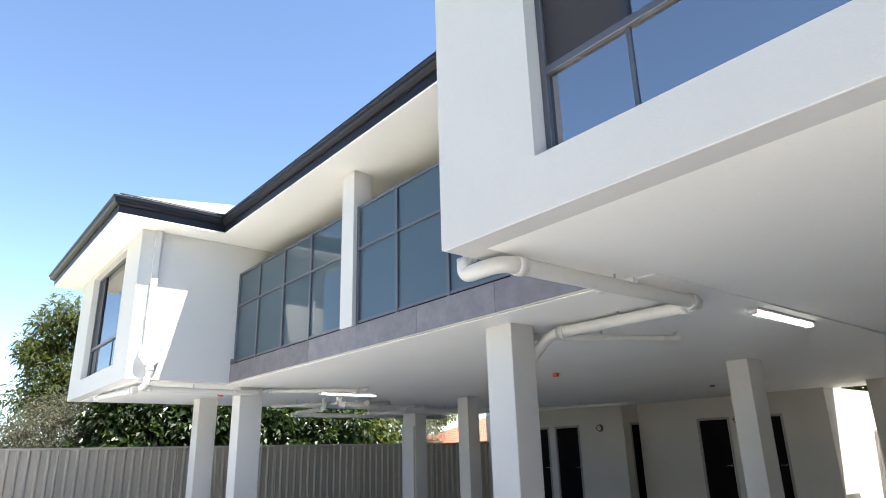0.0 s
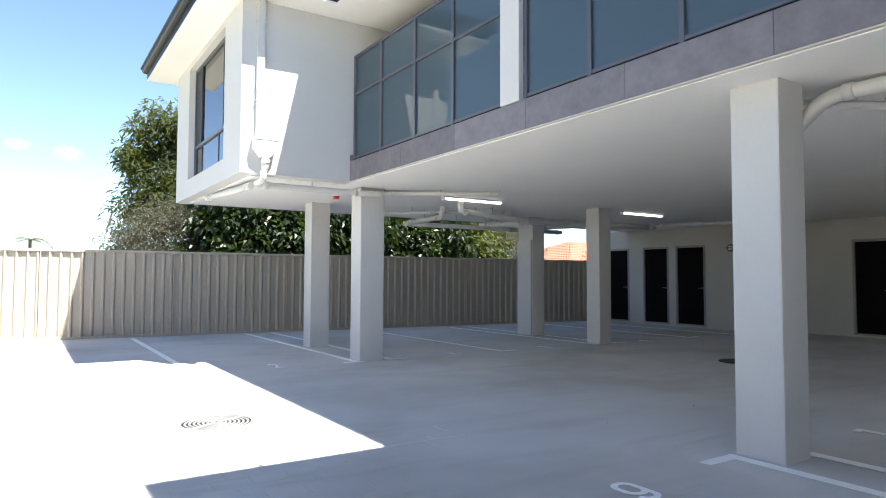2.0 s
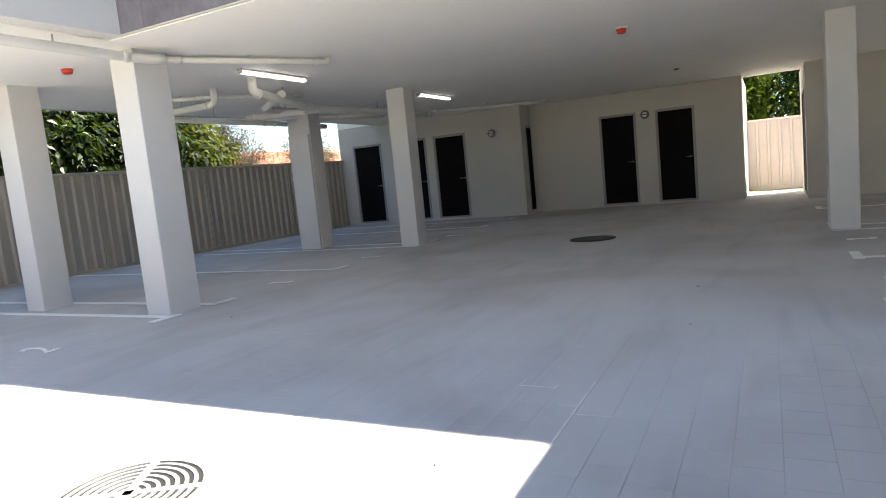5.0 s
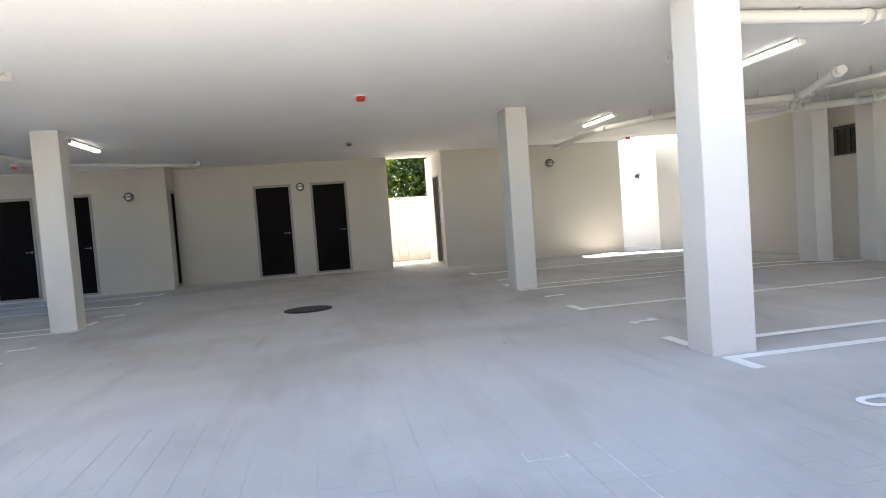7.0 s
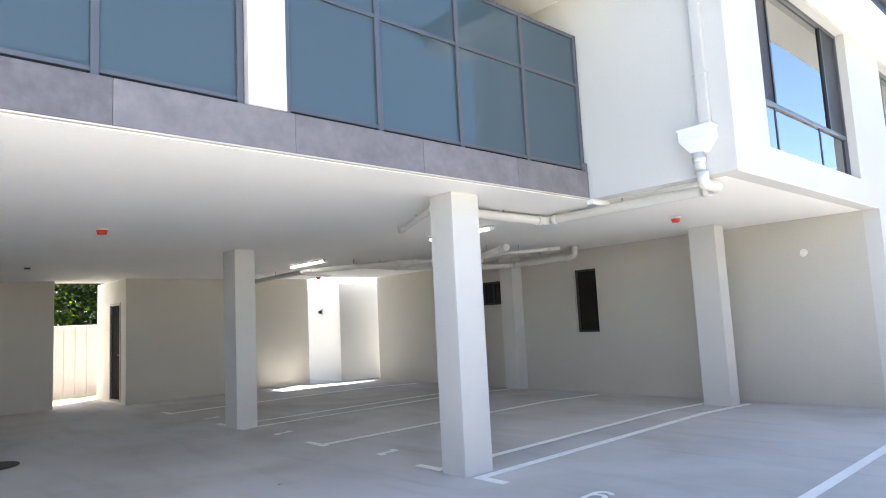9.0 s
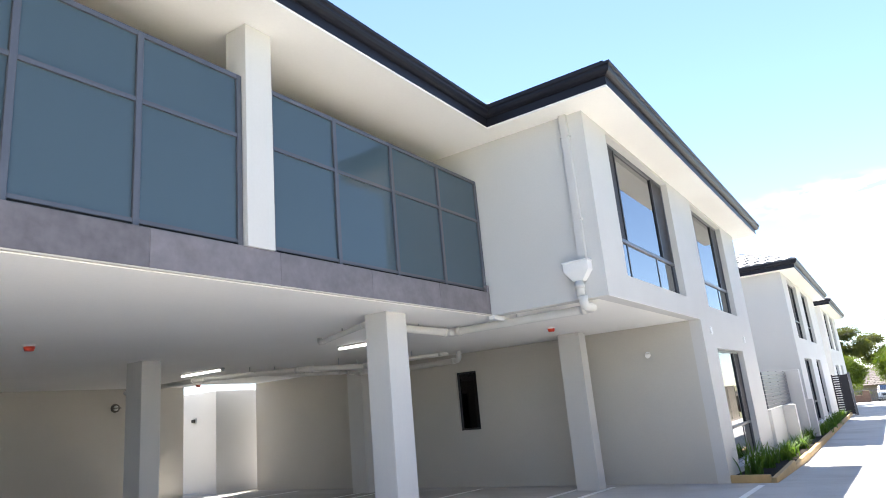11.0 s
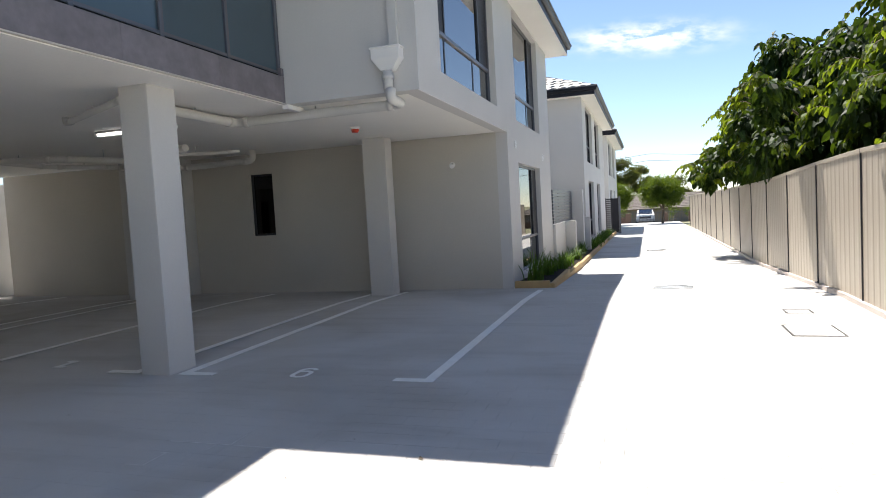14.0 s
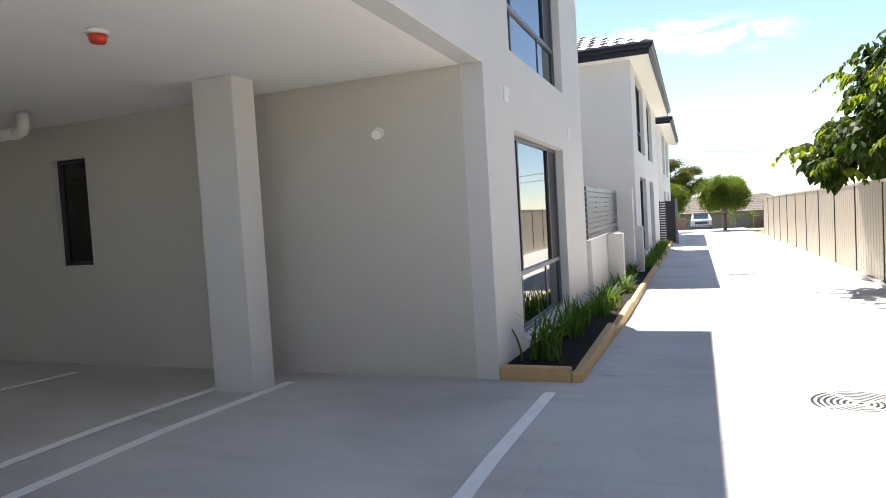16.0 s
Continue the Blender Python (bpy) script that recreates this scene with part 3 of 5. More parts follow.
def steel_fence(x0, y0, x1, y1, H, pitch, rib, label, bay=2.35, depth=0.035, paint_mat=None, proud=0.004, slope=0.01, half=0.012, gap=0.018, joint_shade_mat=None):
    L = math.hypot(x1 - x0, y1 - y0)
    f = base("fence", x0, y0, zg(y0), label, "fence", "boundary fences", rz=math.degrees(math.atan2(y1 - y0, x1 - x0)))
    n = max(1, round(L / bay))
    w = L / n
    sheet = mesh_of("panel", ribbed(bmesh.new(), w - gap, H - 0.09, pitch, depth, rib, slope), paint_mat or FENCE)
    rail = mesh_of("rail", bev(boxes((half, w - half, -0.012 - depth, 0.022, 0, 0.05)) if proud > 0 else boxes((0.002, w - 0.002, -0.012 - depth, 0.022, 0, 0.05)), 0.004, 1), paint_mat or FENCE)
    post = mesh_of("post", bev(boxes((-half, half, -proud - depth, 0.05, 0, H - (0.002 if proud < 0 else 0))), 0.004, 1), joint_shade_mat or paint_mat or FENCE)
    sheared = {0.0: (sheet, rail)}
    for i in range(n):
        ya, yb = y0 + (y1 - y0) * i / n, y0 + (y1 - y0) * (i + 1) / n
        dz, k = zg(ya) - zg(y0), round((zg(yb) - zg(ya)) / w, 5)
        if k not in sheared:
            pair = sheet.copy(), rail.copy()
            for me in pair:
                me.transform(Matrix(((1, 0, 0, 0), (0, 1, 0, 0), (k, 0, 1, 0), (0, 0, 0, 1))))
            sheared[k] = pair
        shared("panel", sheared[k][0], f, pose(i * w + gap / 2, 0, dz + 0.03))
        shared("rail", sheared[k][1], f, pose(i * w, 0, dz + H - 0.06))
        shared("rail", sheared[k][1], f, pose(i * w, 0, dz - 0.005))
        shared("post", post, f, pose(i * w, 0, dz - 0.005))
    return f


steel_fence(-1.85, 17.75, 15.3, 16.45, 1.82, 0.19, 0.024, "beige ribbed steel boundary fence behind the car park", depth=0.05, slope=0.028)
# near-black posts stand in for the shadow lines at the panel joints
steel_fence(-1.86, -28.4, -1.86, 17.7, 1.8, 0.19, 0.045, "beige ribbed steel fence along the driveway", bay=2.0, depth=0.005, proud=0.011, half=0.01, gap=0.024, slope=0.025, joint_shade_mat=DARKALU)
plinth = base("fence_plinth", -1.86, -28.4, zg(-28.4), "cream concrete plinth strip under the driveway fence", "plinth")
for ya, yb in ((-28.4, -5.0), (-5.0, 1.0), (1.0, 17.6)):
    bm = boxes((-0.06, 0.05, ya + 28.4, yb + 28.4, -0.2, 0.06))
    for v in bm.verts:
        v.co.z += zg(v.co.y - 28.4) - zg(-28.4)
    part("strip", bm, PALEFENCE, plinth)
steel_fence(18.2, 9.0, 18.2, 2.0, 1.75, 0.25, 0.05, "cream steel fence seen through the passage", paint_mat=PALEFENCE)

# ---- bay lines and numbers ----
def paint(name, bm, label):
    return tagged(part(name, bm, LINE), label, "marking", "parking bay markings", "structure")


def quad_line(bm, x0, x1, y0, y1, h=0.004):
    ys = sorted({y0, y1, *(c for c in (1.0,) if y0 < c < y1)})
    for a, b in zip(ys, ys[1:]):
        z = [zg(a) + 0.001, zg(b) + 0.001]
        v = [bm.verts.new(p) for p in ((x0, a, z[0]), (x1, a, z[0]), (x1, b, z[1]), (x0, b, z[1]), (x0, a, z[0] + h), (x1, a, z[0] + h), (x1, b, z[1] + h), (x0, b, z[1] + h))]
        for f in ((4, 5, 6, 7), (0, 1, 5, 4), (1, 2, 6, 5), (2, 3, 7, 6), (3, 0, 4, 7)):
            bm.faces.new([v[i] for i in f])


for i, x in enumerate((2.17, 4.53, 5.07, 7.2, 9.34, 9.84, 12.3)):
    bm = bmesh.new()
    quad_line(bm, x - 0.045, x + 0.045, -0.45 if i else -0.5, 5.2)
    lo, hi = {0: (-0.045, 0.3), 1: (-0.32, 0.045), 2: (-0.045, 0.32), 3: (-0.1, 0.34)}.get(i, (-0.1, 0.38))
    quad_line(bm, x + lo, x + hi, 5.2, 5.29)
    paint("bay_line", bm, "white painted parking bay line with a short foot")
for i, x in enumerate((2.22, 4.52, 5.1, 7.25, 9.5, 10.02, 12.35, 13.9)):
    bm = bmesh.new()
    quad_line(bm, x - 0.045, x + 0.045, 11.32, 17.0 if x < 9 else 16.2)
    lo, hi = {1: (-0.22, 0.12), 2: (-0.045, 0.3)}.get(i, (-0.05, 0.32))
    quad_line(bm, x + lo, x + hi, 11.23, 11.32)
    paint("bay_line", bm, "white painted parking bay line with a short foot")
for x, y in ((6.16, 5.04), (8.46, 5.08), (10.95, 5.05), (6.32, 11.41), (8.35, 11.4), (10.9, 11.2)):
    bm = bmesh.new()
    quad_line(bm, x - 0.03, x + 0.03, y - 0.14, y + 0.14)
    quad_line(bm, x - 0.09, x - 0.03, y + 0.08, y + 0.14)
    quad_line(bm, x + 0.03, x + 0.09, y - 0.14, y - 0.08)
    paint("bay_number", bm, "worn white painted bay number")


def numeral(ch, x, y, rz, size=0.5):
    cu = bpy.data.curves.new("numeral", "FONT")
    cu.body, cu.size, cu.extrude, cu.align_x, cu.align_y = ch, size, 0.002, "CENTER", "CENTER"
    ob = new("bay_number", cu)
    ob.matrix_basis = pose(x, y, 0.004, 0, 0, rz)
    me = bpy.data.meshes.new_from_object(ob.evaluated_get(bpy.context.evaluated_depsgraph_get()))
    bpy.data.objects.remove(ob)
    me.materials.append(LINE)
    me.transform(Matrix.Diagonal((0.66, 1.18, 1, 1)))
    ob = new("bay_number", me)
    ob.matrix_basis = pose(x, y, 0.004, 0, 0, rz)
    return tagged(ob, f"white painted bay number {ch}", "marking", "parking bay markings", "structure")


def stencil_six(x, y, rz, w=0.068, h=0.14, stroke=0.042):
    """A condensed round-ended 6, painted as one ribbon."""
    arc = lambda cy, a, b: [(w * math.cos(math.radians(a + (b - a) * i / 10)), cy + w * math.sin(math.radians(a + (b - a) * i / 10))) for i in range(11)]
    top, low = h - w, w - h
    line = arc(top, 10, 180) + arc(low, 180, 360) + arc(0.015 - w / 2, 0, 145)
    bm, prev = bmesh.new(), None
    for i, (px, py) in enumerate(line):
        qx, qy = line[max(i - 1, 0)]
        rx, ry = line[min(i + 1, len(line) - 1)]
        t = Vector((rx - qx, ry - qy, 0)).normalized() * stroke / 2
        cur = [bm.verts.new((px + e * t.y, py - e * t.x, z)) for e, z in ((-1, 0.0), (-1, 0.002), (1, 0.002), (1, 0.0))]
        if prev:
            for k in range(3):
                bm.faces.new((prev[k], prev[k + 1], cur[k + 1], cur[k]))
        prev = cur
    ob = paint("bay_number", bm, "white painted bay number 6")
    ob.matrix_basis = pose(x, y, 0.004, 0, 0, rz)


stencil_six(3.37, 5.12, 180)
numeral("2", 3.34, 11.43, 0)

chalk = bmesh.new()
for x0, x1, y0, y1 in ((3.253, 3.26, 6.96, 7.15), (3.25, 3.37, 7.144, 7.15), (3.22, 3.29, 6.953, 6.959), (2.6, 3.38, 6.774, 6.783), (3.028, 3.034, 6.785, 6.87), (2.933, 2.938, 6.6, 6.77)):
    box(chalk, x0, x1, y0, y1, 0.0005, 0.0022)
tagged(part("chalk_mark", chalk, CHALK), "faint white chalk setting-out lines on the paving", "marking", "parking bay markings", "structure")

# ---- covers and grates ----
def drain_grate(x, y, r, label, material=STEEL):
    g = base("drain_grate", x, y, zg(y) + (0.004 if y < 0 else 0), label, "grate", "drain covers")
    # flat black disc on the paving in place of the dark depth below
    part("pit", tube(bmesh.new(), (0, 0, -0.012), (0, 0, 0.0016), r, 40), SHADE_BLACK, g)
    for i in range(8):
        ro, ri = r * (1 - i * 0.12), r * (1 - i * 0.12 - 0.055)
        bm = bmesh.new()
        rings = [[bm.verts.new((q * math.cos(2 * math.pi * k / 40), q * math.sin(2 * math.pi * k / 40), z)) for k in range(40)] for q, z in ((ro, 0.0017), (ro, 0.007), (ri, 0.007), (ri, 0.0017))]
        for a, b in zip(rings, rings[1:]):
            for k in range(40):
                bm.faces.new((a[k], a[(k + 1) % 40], b[(k + 1) % 40], b[k]))
        part("ring", bm, material, g)
    for a in (30, 120):
        part("bar", boxes((-r, r, -0.018, 0.018, 0.0018, 0.0078, pose(0, 0, 0, 0, 0, a))), material, g)
    return g


drain_grate(1.76, 8.24, 0.3, "round galvanised drain grate with concentric slots")
drain_grate(0.1, -0.55, 0.31, "round galvanised drain grate down the driveway")
drain_grate(0.2, -11.0, 0.31, "round grey drain cover down the driveway")
mh = base("manhole_cover", 9.5, 8.28, 0, "dark round cast-iron manhole cover", "cover", "drain covers")
part("rim", tube(bmesh.new(), (0, 0, -0.004), (0, 0, 0.004), 0.33, 40), IRON, mh)
part("lid", tube(bmesh.new(), (0, 0, 0.003), (0, 0, 0.009), 0.29, 40), IRON, mh)
for x, y, w, d in ((-1.03, 3.12, 0.46, 0.56), (-1.12, 2.02, 0.28, 0.26)):
    pc = base("pit_cover", x, y, 0, "square grey paved access cover in a thin steel frame", "cover", "drain covers")
    for a, b, c, e in ((-w / 2, w / 2, -d / 2, -d / 2 + 0.02), (-w / 2, w / 2, d / 2 - 0.02, d / 2), (-w / 2, -w / 2 + 0.02, -d / 2 + 0.02, d / 2 - 0.02), (w / 2 - 0.02, w / 2, -d / 2 + 0.02, d / 2 - 0.02)):
        part("frame_bar", boxes((a, b, c, e, -0.004, 0.006)), IRON, pc)
    part("infill", boxes((-w / 2 + 0.02, w / 2 - 0.02, -d / 2 + 0.02, d / 2 - 0.02, -0.004, 0.003)), PAVE, pc)

# ---- things under the slab ----
def batten_light(x, y, along="x"):
    l = base("batten_light", x, y, CE, "lit fluorescent batten light on the ceiling", "light", "car park lights", rz=0 if along == "x" else 90)
    part("tray", bev(boxes((-0.62, 0.62, -0.055, 0.055, -0.035, 0)), 0.006, 1), STEEL, l)
    bm = bmesh.new()
    box(bm, -0.6, 0.6, -0.035, 0.035, -0.07, -0.035)
    part("diffuser", bev(bm, 0.015, 2), TUBE, l)
    for e in (-0.61, 0.61):
        part("end_cap", bev(boxes((e - 0.012, e + 0.012, -0.042, 0.042, -0.074, -0.034)), 0.004, 1), WHITEPL, l)


for x, y in ((6.83, 11.55), (11.1, 11.45), (6.68, 3.26), (10.95, 3.17)):
    batten_light(x, y)


def alarm(x, y):
    a = base("smoke_alarm", x, y, CE, "red alarm sounder with a white base on the ceiling", "alarm", "ceiling alarms")
    part("base_ring", tube(bmesh.new(), (0, 0, 0), (0, 0, -0.028), 0.072, 20), WHITEPL, a)
    part("sounder", tube(bmesh.new(), (0, 0, -0.028), (0, 0, -0.075), 0.06, 20, 0.046), RED, a)


for x, y in ((8.13, 7.43), (4.68, 12.48), (4.5, 1.32), (14.0, 1.1), (13.4, 13.4)):
    alarm(x, y)


det = base("smoke_detector", 12.8, 7.38, CE, "small dark round detector on the car park ceiling", "alarm")
part("housing", tube(bmesh.new(), (0, 0, 0), (0, 0, -0.035), 0.05, 20, 0.042), BRONZE, det)


def bulkhead(x, y, z, rz):
    b = base("bulkhead_lamp", x, y, z, "round bulkhead wall lamp with a dark cage", "wall lamp", "bulkhead lamps", rz=rz)
    part("body", tube(bmesh.new(), (0, 0, 0), (0, -0.05, 0), 0.1, 24, 0.09), BRONZE, b)
    part("lens", tube(bmesh.new(), (0, -0.05, 0), (0, -0.085, 0), 0.06, 24, 0.04), WHITEPL, b)
    part("cage_bar", boxes((-0.1, 0.1, -0.095, -0.05, -0.012, 0.012)), BRONZE, b)


bulkhead(BACK, 8.44, 2.06, -90)
bulkhead(15.0, 11.95, 2.03, -90)
bulkhead(14.8, 2.7, 2.2, -90)
sn = base("sensor_lamp", 3.69, WY, 2.14, "small white sensor light on the wall", "wall lamp")
part("mount", tube(bmesh.new(), (0, 0, 0), (0, 0.025, 0), 0.05, 20), WHITEPL, sn)
part("head", tube(bmesh.new(), (0.0, 0.02, 0.0), (-0.02, 0.11, -0.03), 0.035, 16, 0.042), WHITEPL, sn)


# ---- rainwater heads and pipes ----
def rain_head(y, out, name_y):
    h = base("rainwater_head", 3.0, y, 2.85, "white rainwater head with a short downpipe", "rainwater head", "rainwater heads")
    bm = bmesh.new()
    lo, hi = (0.065, 0.0, 0.11), (0.16, 0.0, 0.14)
    v = []
    for (w, a, b), z in ((lo, 0.0), (hi, 0.12), (hi, 0.23)):
        v.append([bm.verts.new((s * w, out * t, z)) for s, t in ((-1, a), (1, a), (1, b), (-1, b))])
    for p, q in zip(v, v[1:]):
        for k in range(4):
            bm.faces.new((p[k], p[(k + 1) % 4], q[(k + 1) % 4], q[k]))
    bm.faces.new(v[0][::-1])
    bm.faces.new(v[-1])
    part("hopper", bev(bm, 0.006, 1), TRIMW, h)
    part("rim", bev(boxes((-0.17, 0.17, min(0, out * 0.15), max(0, out * 0.15), 0.225, 0.245)), 0.004, 1), TRIMW, h)
    part("outlet", tube(bmesh.new(), (0, out * 0.08, 0.0), (0, out * 0.08, -0.2), 0.05, 16), PVC, h)
    part("collar", tube(bmesh.new(), (0, out * 0.08, -0.04), (0, out * 0.08, -0.09), 0.06, 16), PVC, h)


rain_head(YS, 1, 0)
rain_head(YN, -1, 0)
for y, s in ((YS, 1), (YN, -1)):
    d = base("downpipe", 2.93, y, 3.1, "white rectangular painted downpipe on the wing wall", "downpipe", "downpipes")
    part("tube", bev(boxes((-0.05, 0.05, min(0.004 * s, 0.062 * s), max(0.004 * s, 0.062 * s), 0.0, SOF - 3.1)), 0.008, 2), RENDER, d)
    for z in (0.5, 1.6):
        part("strap", boxes((-0.065, 0.065, min(0, 0.066 * s), max(0, 0.066 * s), z, z + 0.025)), RENDER, d)


def pipe(label, pts, r=0.05, rings=()):
    p = base("drain_pipe", *pts[0], label, "pipe", "ceiling pipes")
    o = Vector(pts[0])
    part("tube", pipe_run(bmesh.new(), [Vector(q) - o for q in pts], r, bend=0.12), PVC, p)
    for a, b in zip(pts, pts[1:]):
        a, b = Vector(a), Vector(b)
        d = b - a
        if d.length > 0.5:
            for t in (0.0, 1.0):
                c = a + d.normalized() * (0.15 if t == 0 else d.length - 0.15)
                part("collar", tube(bmesh.new(), c - o - d.normalized() * 0.035, c - o + d.normalized() * 0.035, r * 1.17, 16), PVC, p)
            if abs(d.z) < 0.2 * d.length and d.length > 0.9:
                c = a + d * 0.5
                part("bracket", tube(bmesh.new(), c - o, (c.x - o.x, c.y - o.y, CE - o.z), 0.008, 6), STEEL, p)
    return p


PB = "cream plastic drain pipe hung under the slab"
pipe(PB, [(2.97, YS + 0.1, 2.66), (2.97, YS + 0.1, 2.55), (2.97, 3.33, 2.55), (5.17, 3.25, 2.55), (5.1, 4.84, 2.54), (5.04, 5.08, 2.3), (5.04, 5.08, 2.22)], 0.055)
pipe(PB, [(5.02, 5.16, 2.56), (6.62, 4.36, 2.56), (6.62, 4.36, 2.63)], 0.035)
pipe(PB, [(2.97, YN - 0.1, 2.66), (2.97, YN - 0.1, 2.55), (2.97, 11.32, 2.53), (4.62, 11.3, 2.52), (4.85, 11.2, 2.52)], 0.045)
pipe(PB, [(5.0, 11.42, 2.57), (6.56, 10.5, 2.57), (6.56, 10.5, 2.63)], 0.035)
pipe(PB, [(2.85, 13.6, 2.55), (2.97, 11.5, 2.53)], 0.05)
pipe(PB, [(6.85, 11.95, 2.63), (6.85, 11.95, 2.45), (8.7, 12.5, 2.42), (12.6, 12.35, 2.45)], 0.06)
pipe(PB, [(7.6, 12.1, 2.5), (8.4, 13.2, 2.46), (9.4, 13.1, 2.46)], 0.055)
pipe(PB, [(10.4, 14.2, 2.63), (10.4, 14.2, 2.44), (10.9, 12.4, 2.44)], 0.05)
pipe(PB, [(8.6, 13.75, 2.4), (8.95, 12.6, 2.4), (9.3, 12.5, 2.4)], 0.05)
pipe(PB, [(6.9, 14.1, 2.38), (9.5, 14.05, 2.38), (11.5, 14.3, 2.4)], 0.05)
pipe(PB, [(7.0, 12.8, 2.63), (7.0, 12.8, 2.42), (7.0, 14.1, 2.4)], 0.05)
pipe(PB, [(6.2, 13.6, 2.5), (7.0, 12.9, 2.52), (8.3, 12.3, 2.55)], 0.03)
pipe(PB, [(9.2, 14.0, 2.45), (11.6, 12.9, 2.45)], 0.045)
pipe(PB, [(12.6, 12.35, 2.5), (14.4, 10.4, 2.55), (14.4, 10.4, 2.63)], 0.035)
pipe(PB, [(14.35, 2.72, 2.5), (11.4, 2.95, 2.5), (9.2, 2.2, 2.48), (8.4, 1.2, 2.45)], 0.05)
pipe(PB, [(7.0, 1.95, 2.5), (8.5, 1.3, 2.45), (9.6, 0.5, 2.45)], 0.055)
pipe(PB, [(7.25, -0.15, 2.63), (7.25, -0.15, 2.45), (8.9, -0.25, 2.43), (9.5, 0.6, 2.43)], 0.055)
pipe(PB, [(6.9, 0.75, 2.52), (8.2, 1.3, 2.5), (8.2, 1.3, 2.4)], 0.03)
pipe(PB, [(10.2, 2.6, 2.5), (10.3, 1.4, 2.48), (9.6, 0.6, 2.46)], 0.04)

# ---- planter and courtyard walls ----
pl = base("garden_edging", XF, -0.86, zg(-0.86), "new pine sleepers edging a garden bed", "edging")
L0 = -0.86
sl = mesh_of("sleeper", bev(boxes((-0.04, 0.04, -2.38, 0.0, -0.06, 0.12)), 0.008, 1), TIMBER)
for i in range(10):
    y = L0 - i * 2.4
    shared("sleeper", sl, pl, pose(2.03 - XF, y - L0, zg(y - 1.2) - zg(L0)))
part("end_sleeper", bev(boxes((2.075 - XF, -0.01, -0.08, 0.0, -0.06, 0.12)), 0.008, 1), TIMBER, pl)
mulch = strip(2.06, XF + 0.02, [-0.93 - i * 0.4 for i in range(60)][::-1], 0.085)
setting("garden_bed", mulch, MULCH, "dark mulched garden bed along the wall", "garden bed")


def strap_plant(x, y, n, h, seed):
    rnd = random.Random(seed)
    p = base("strap_leaf_plant", x, y, zg(y) + 0.08, "clump of green strap-leaved grass-like plants", "plant", "garden bed plants")
    bm = bmesh.new()
    for _ in range(n):
        a, ln, lean, wd = rnd.uniform(0, 6.283), h * rnd.uniform(0.6, 1.15), rnd.uniform(0.2, 1.1), rnd.uniform(0.009, 0.016)
        ox, oy = rnd.gauss(0, 0.07), rnd.gauss(0, 0.09)
        d, s = Vector((math.cos(a), math.sin(a), 0)), Vector((-math.sin(a), math.cos(a), 0))
        prev = None
        for k in range(6):
            t = k / 5
            c = Vector((ox, oy, 0)) + d * ln * lean * t * t + Vector((0, 0, ln * (t - 0.45 * lean * t * t)))
            w = s * wd * (1 - t) ** 0.6
            cur = [bm.verts.new(c - w), bm.verts.new(c + w)]
            if prev:
                bm.faces.new((prev[0], prev[1], cur[1], cur[0]))
            prev = cur
    part("leaves", bm, STRAP, p)


rnd = random.Random(5)
yy = -1.4
while yy > -23:
    strap_plant((2.36 if yy > -10.8 else 2.2) + rnd.uniform(-0.1, 0.1), yy, rnd.randint(44, 64), (0.62 if yy > -3 else 0.46) * rnd.uniform(0.85, 1.1), int(-yy * 100))
    yy -= rnd.uniform(0.7, 1.3)

setting("courtyard_wall", boxes((2.62, 2.77, -10.2, SEND, -0.6, 0.84)), RENDER, "low white rendered courtyard wall", "wall")
setting("courtyard_pier", bev(boxes((2.33, 2.617, -8.1, -7.88, -0.6, 0.86)), 0.01), RENDER, "low white rendered pier in the garden bed", "pier")
setting("courtyard_pier_tall", bev(boxes((2.33, 2.8, -10.5, -10.2, -0.6, 1.74)), 0.01), RENDER, "tall white rendered pier beside the slatted screen", "pier")
setting("courtyard_pier_end", bev(boxes((2.2, 2.42, -11.2, -10.98, -0.6, 0.88)), 0.01), RENDER, "low white rendered pier in the garden bed", "pier")
sc = base("slat_screen", 2.66, SEND, 0.84, "grey horizontal slatted screen above the courtyard wall", "screen")
for i in range(10):
    part("slat", bev(boxes((0, 0.03, -4.22, -0.02, 0.015 + i * 0.086, 0.09 + i * 0.086)), 0.003, 1), ALU, sc)
for y in (-4.2, -2.8, -1.4, -0.06):
    part("upright", boxes((0.033, 0.063, y, y + 0.04, 0, 0.88)), ALU, sc)
setting("wall_courtyard_back", boxes((5.2, 5.4, -11.5, SEND, -0.6, SOF)), RENDER, "white rendered wall set back behind the courtyard")


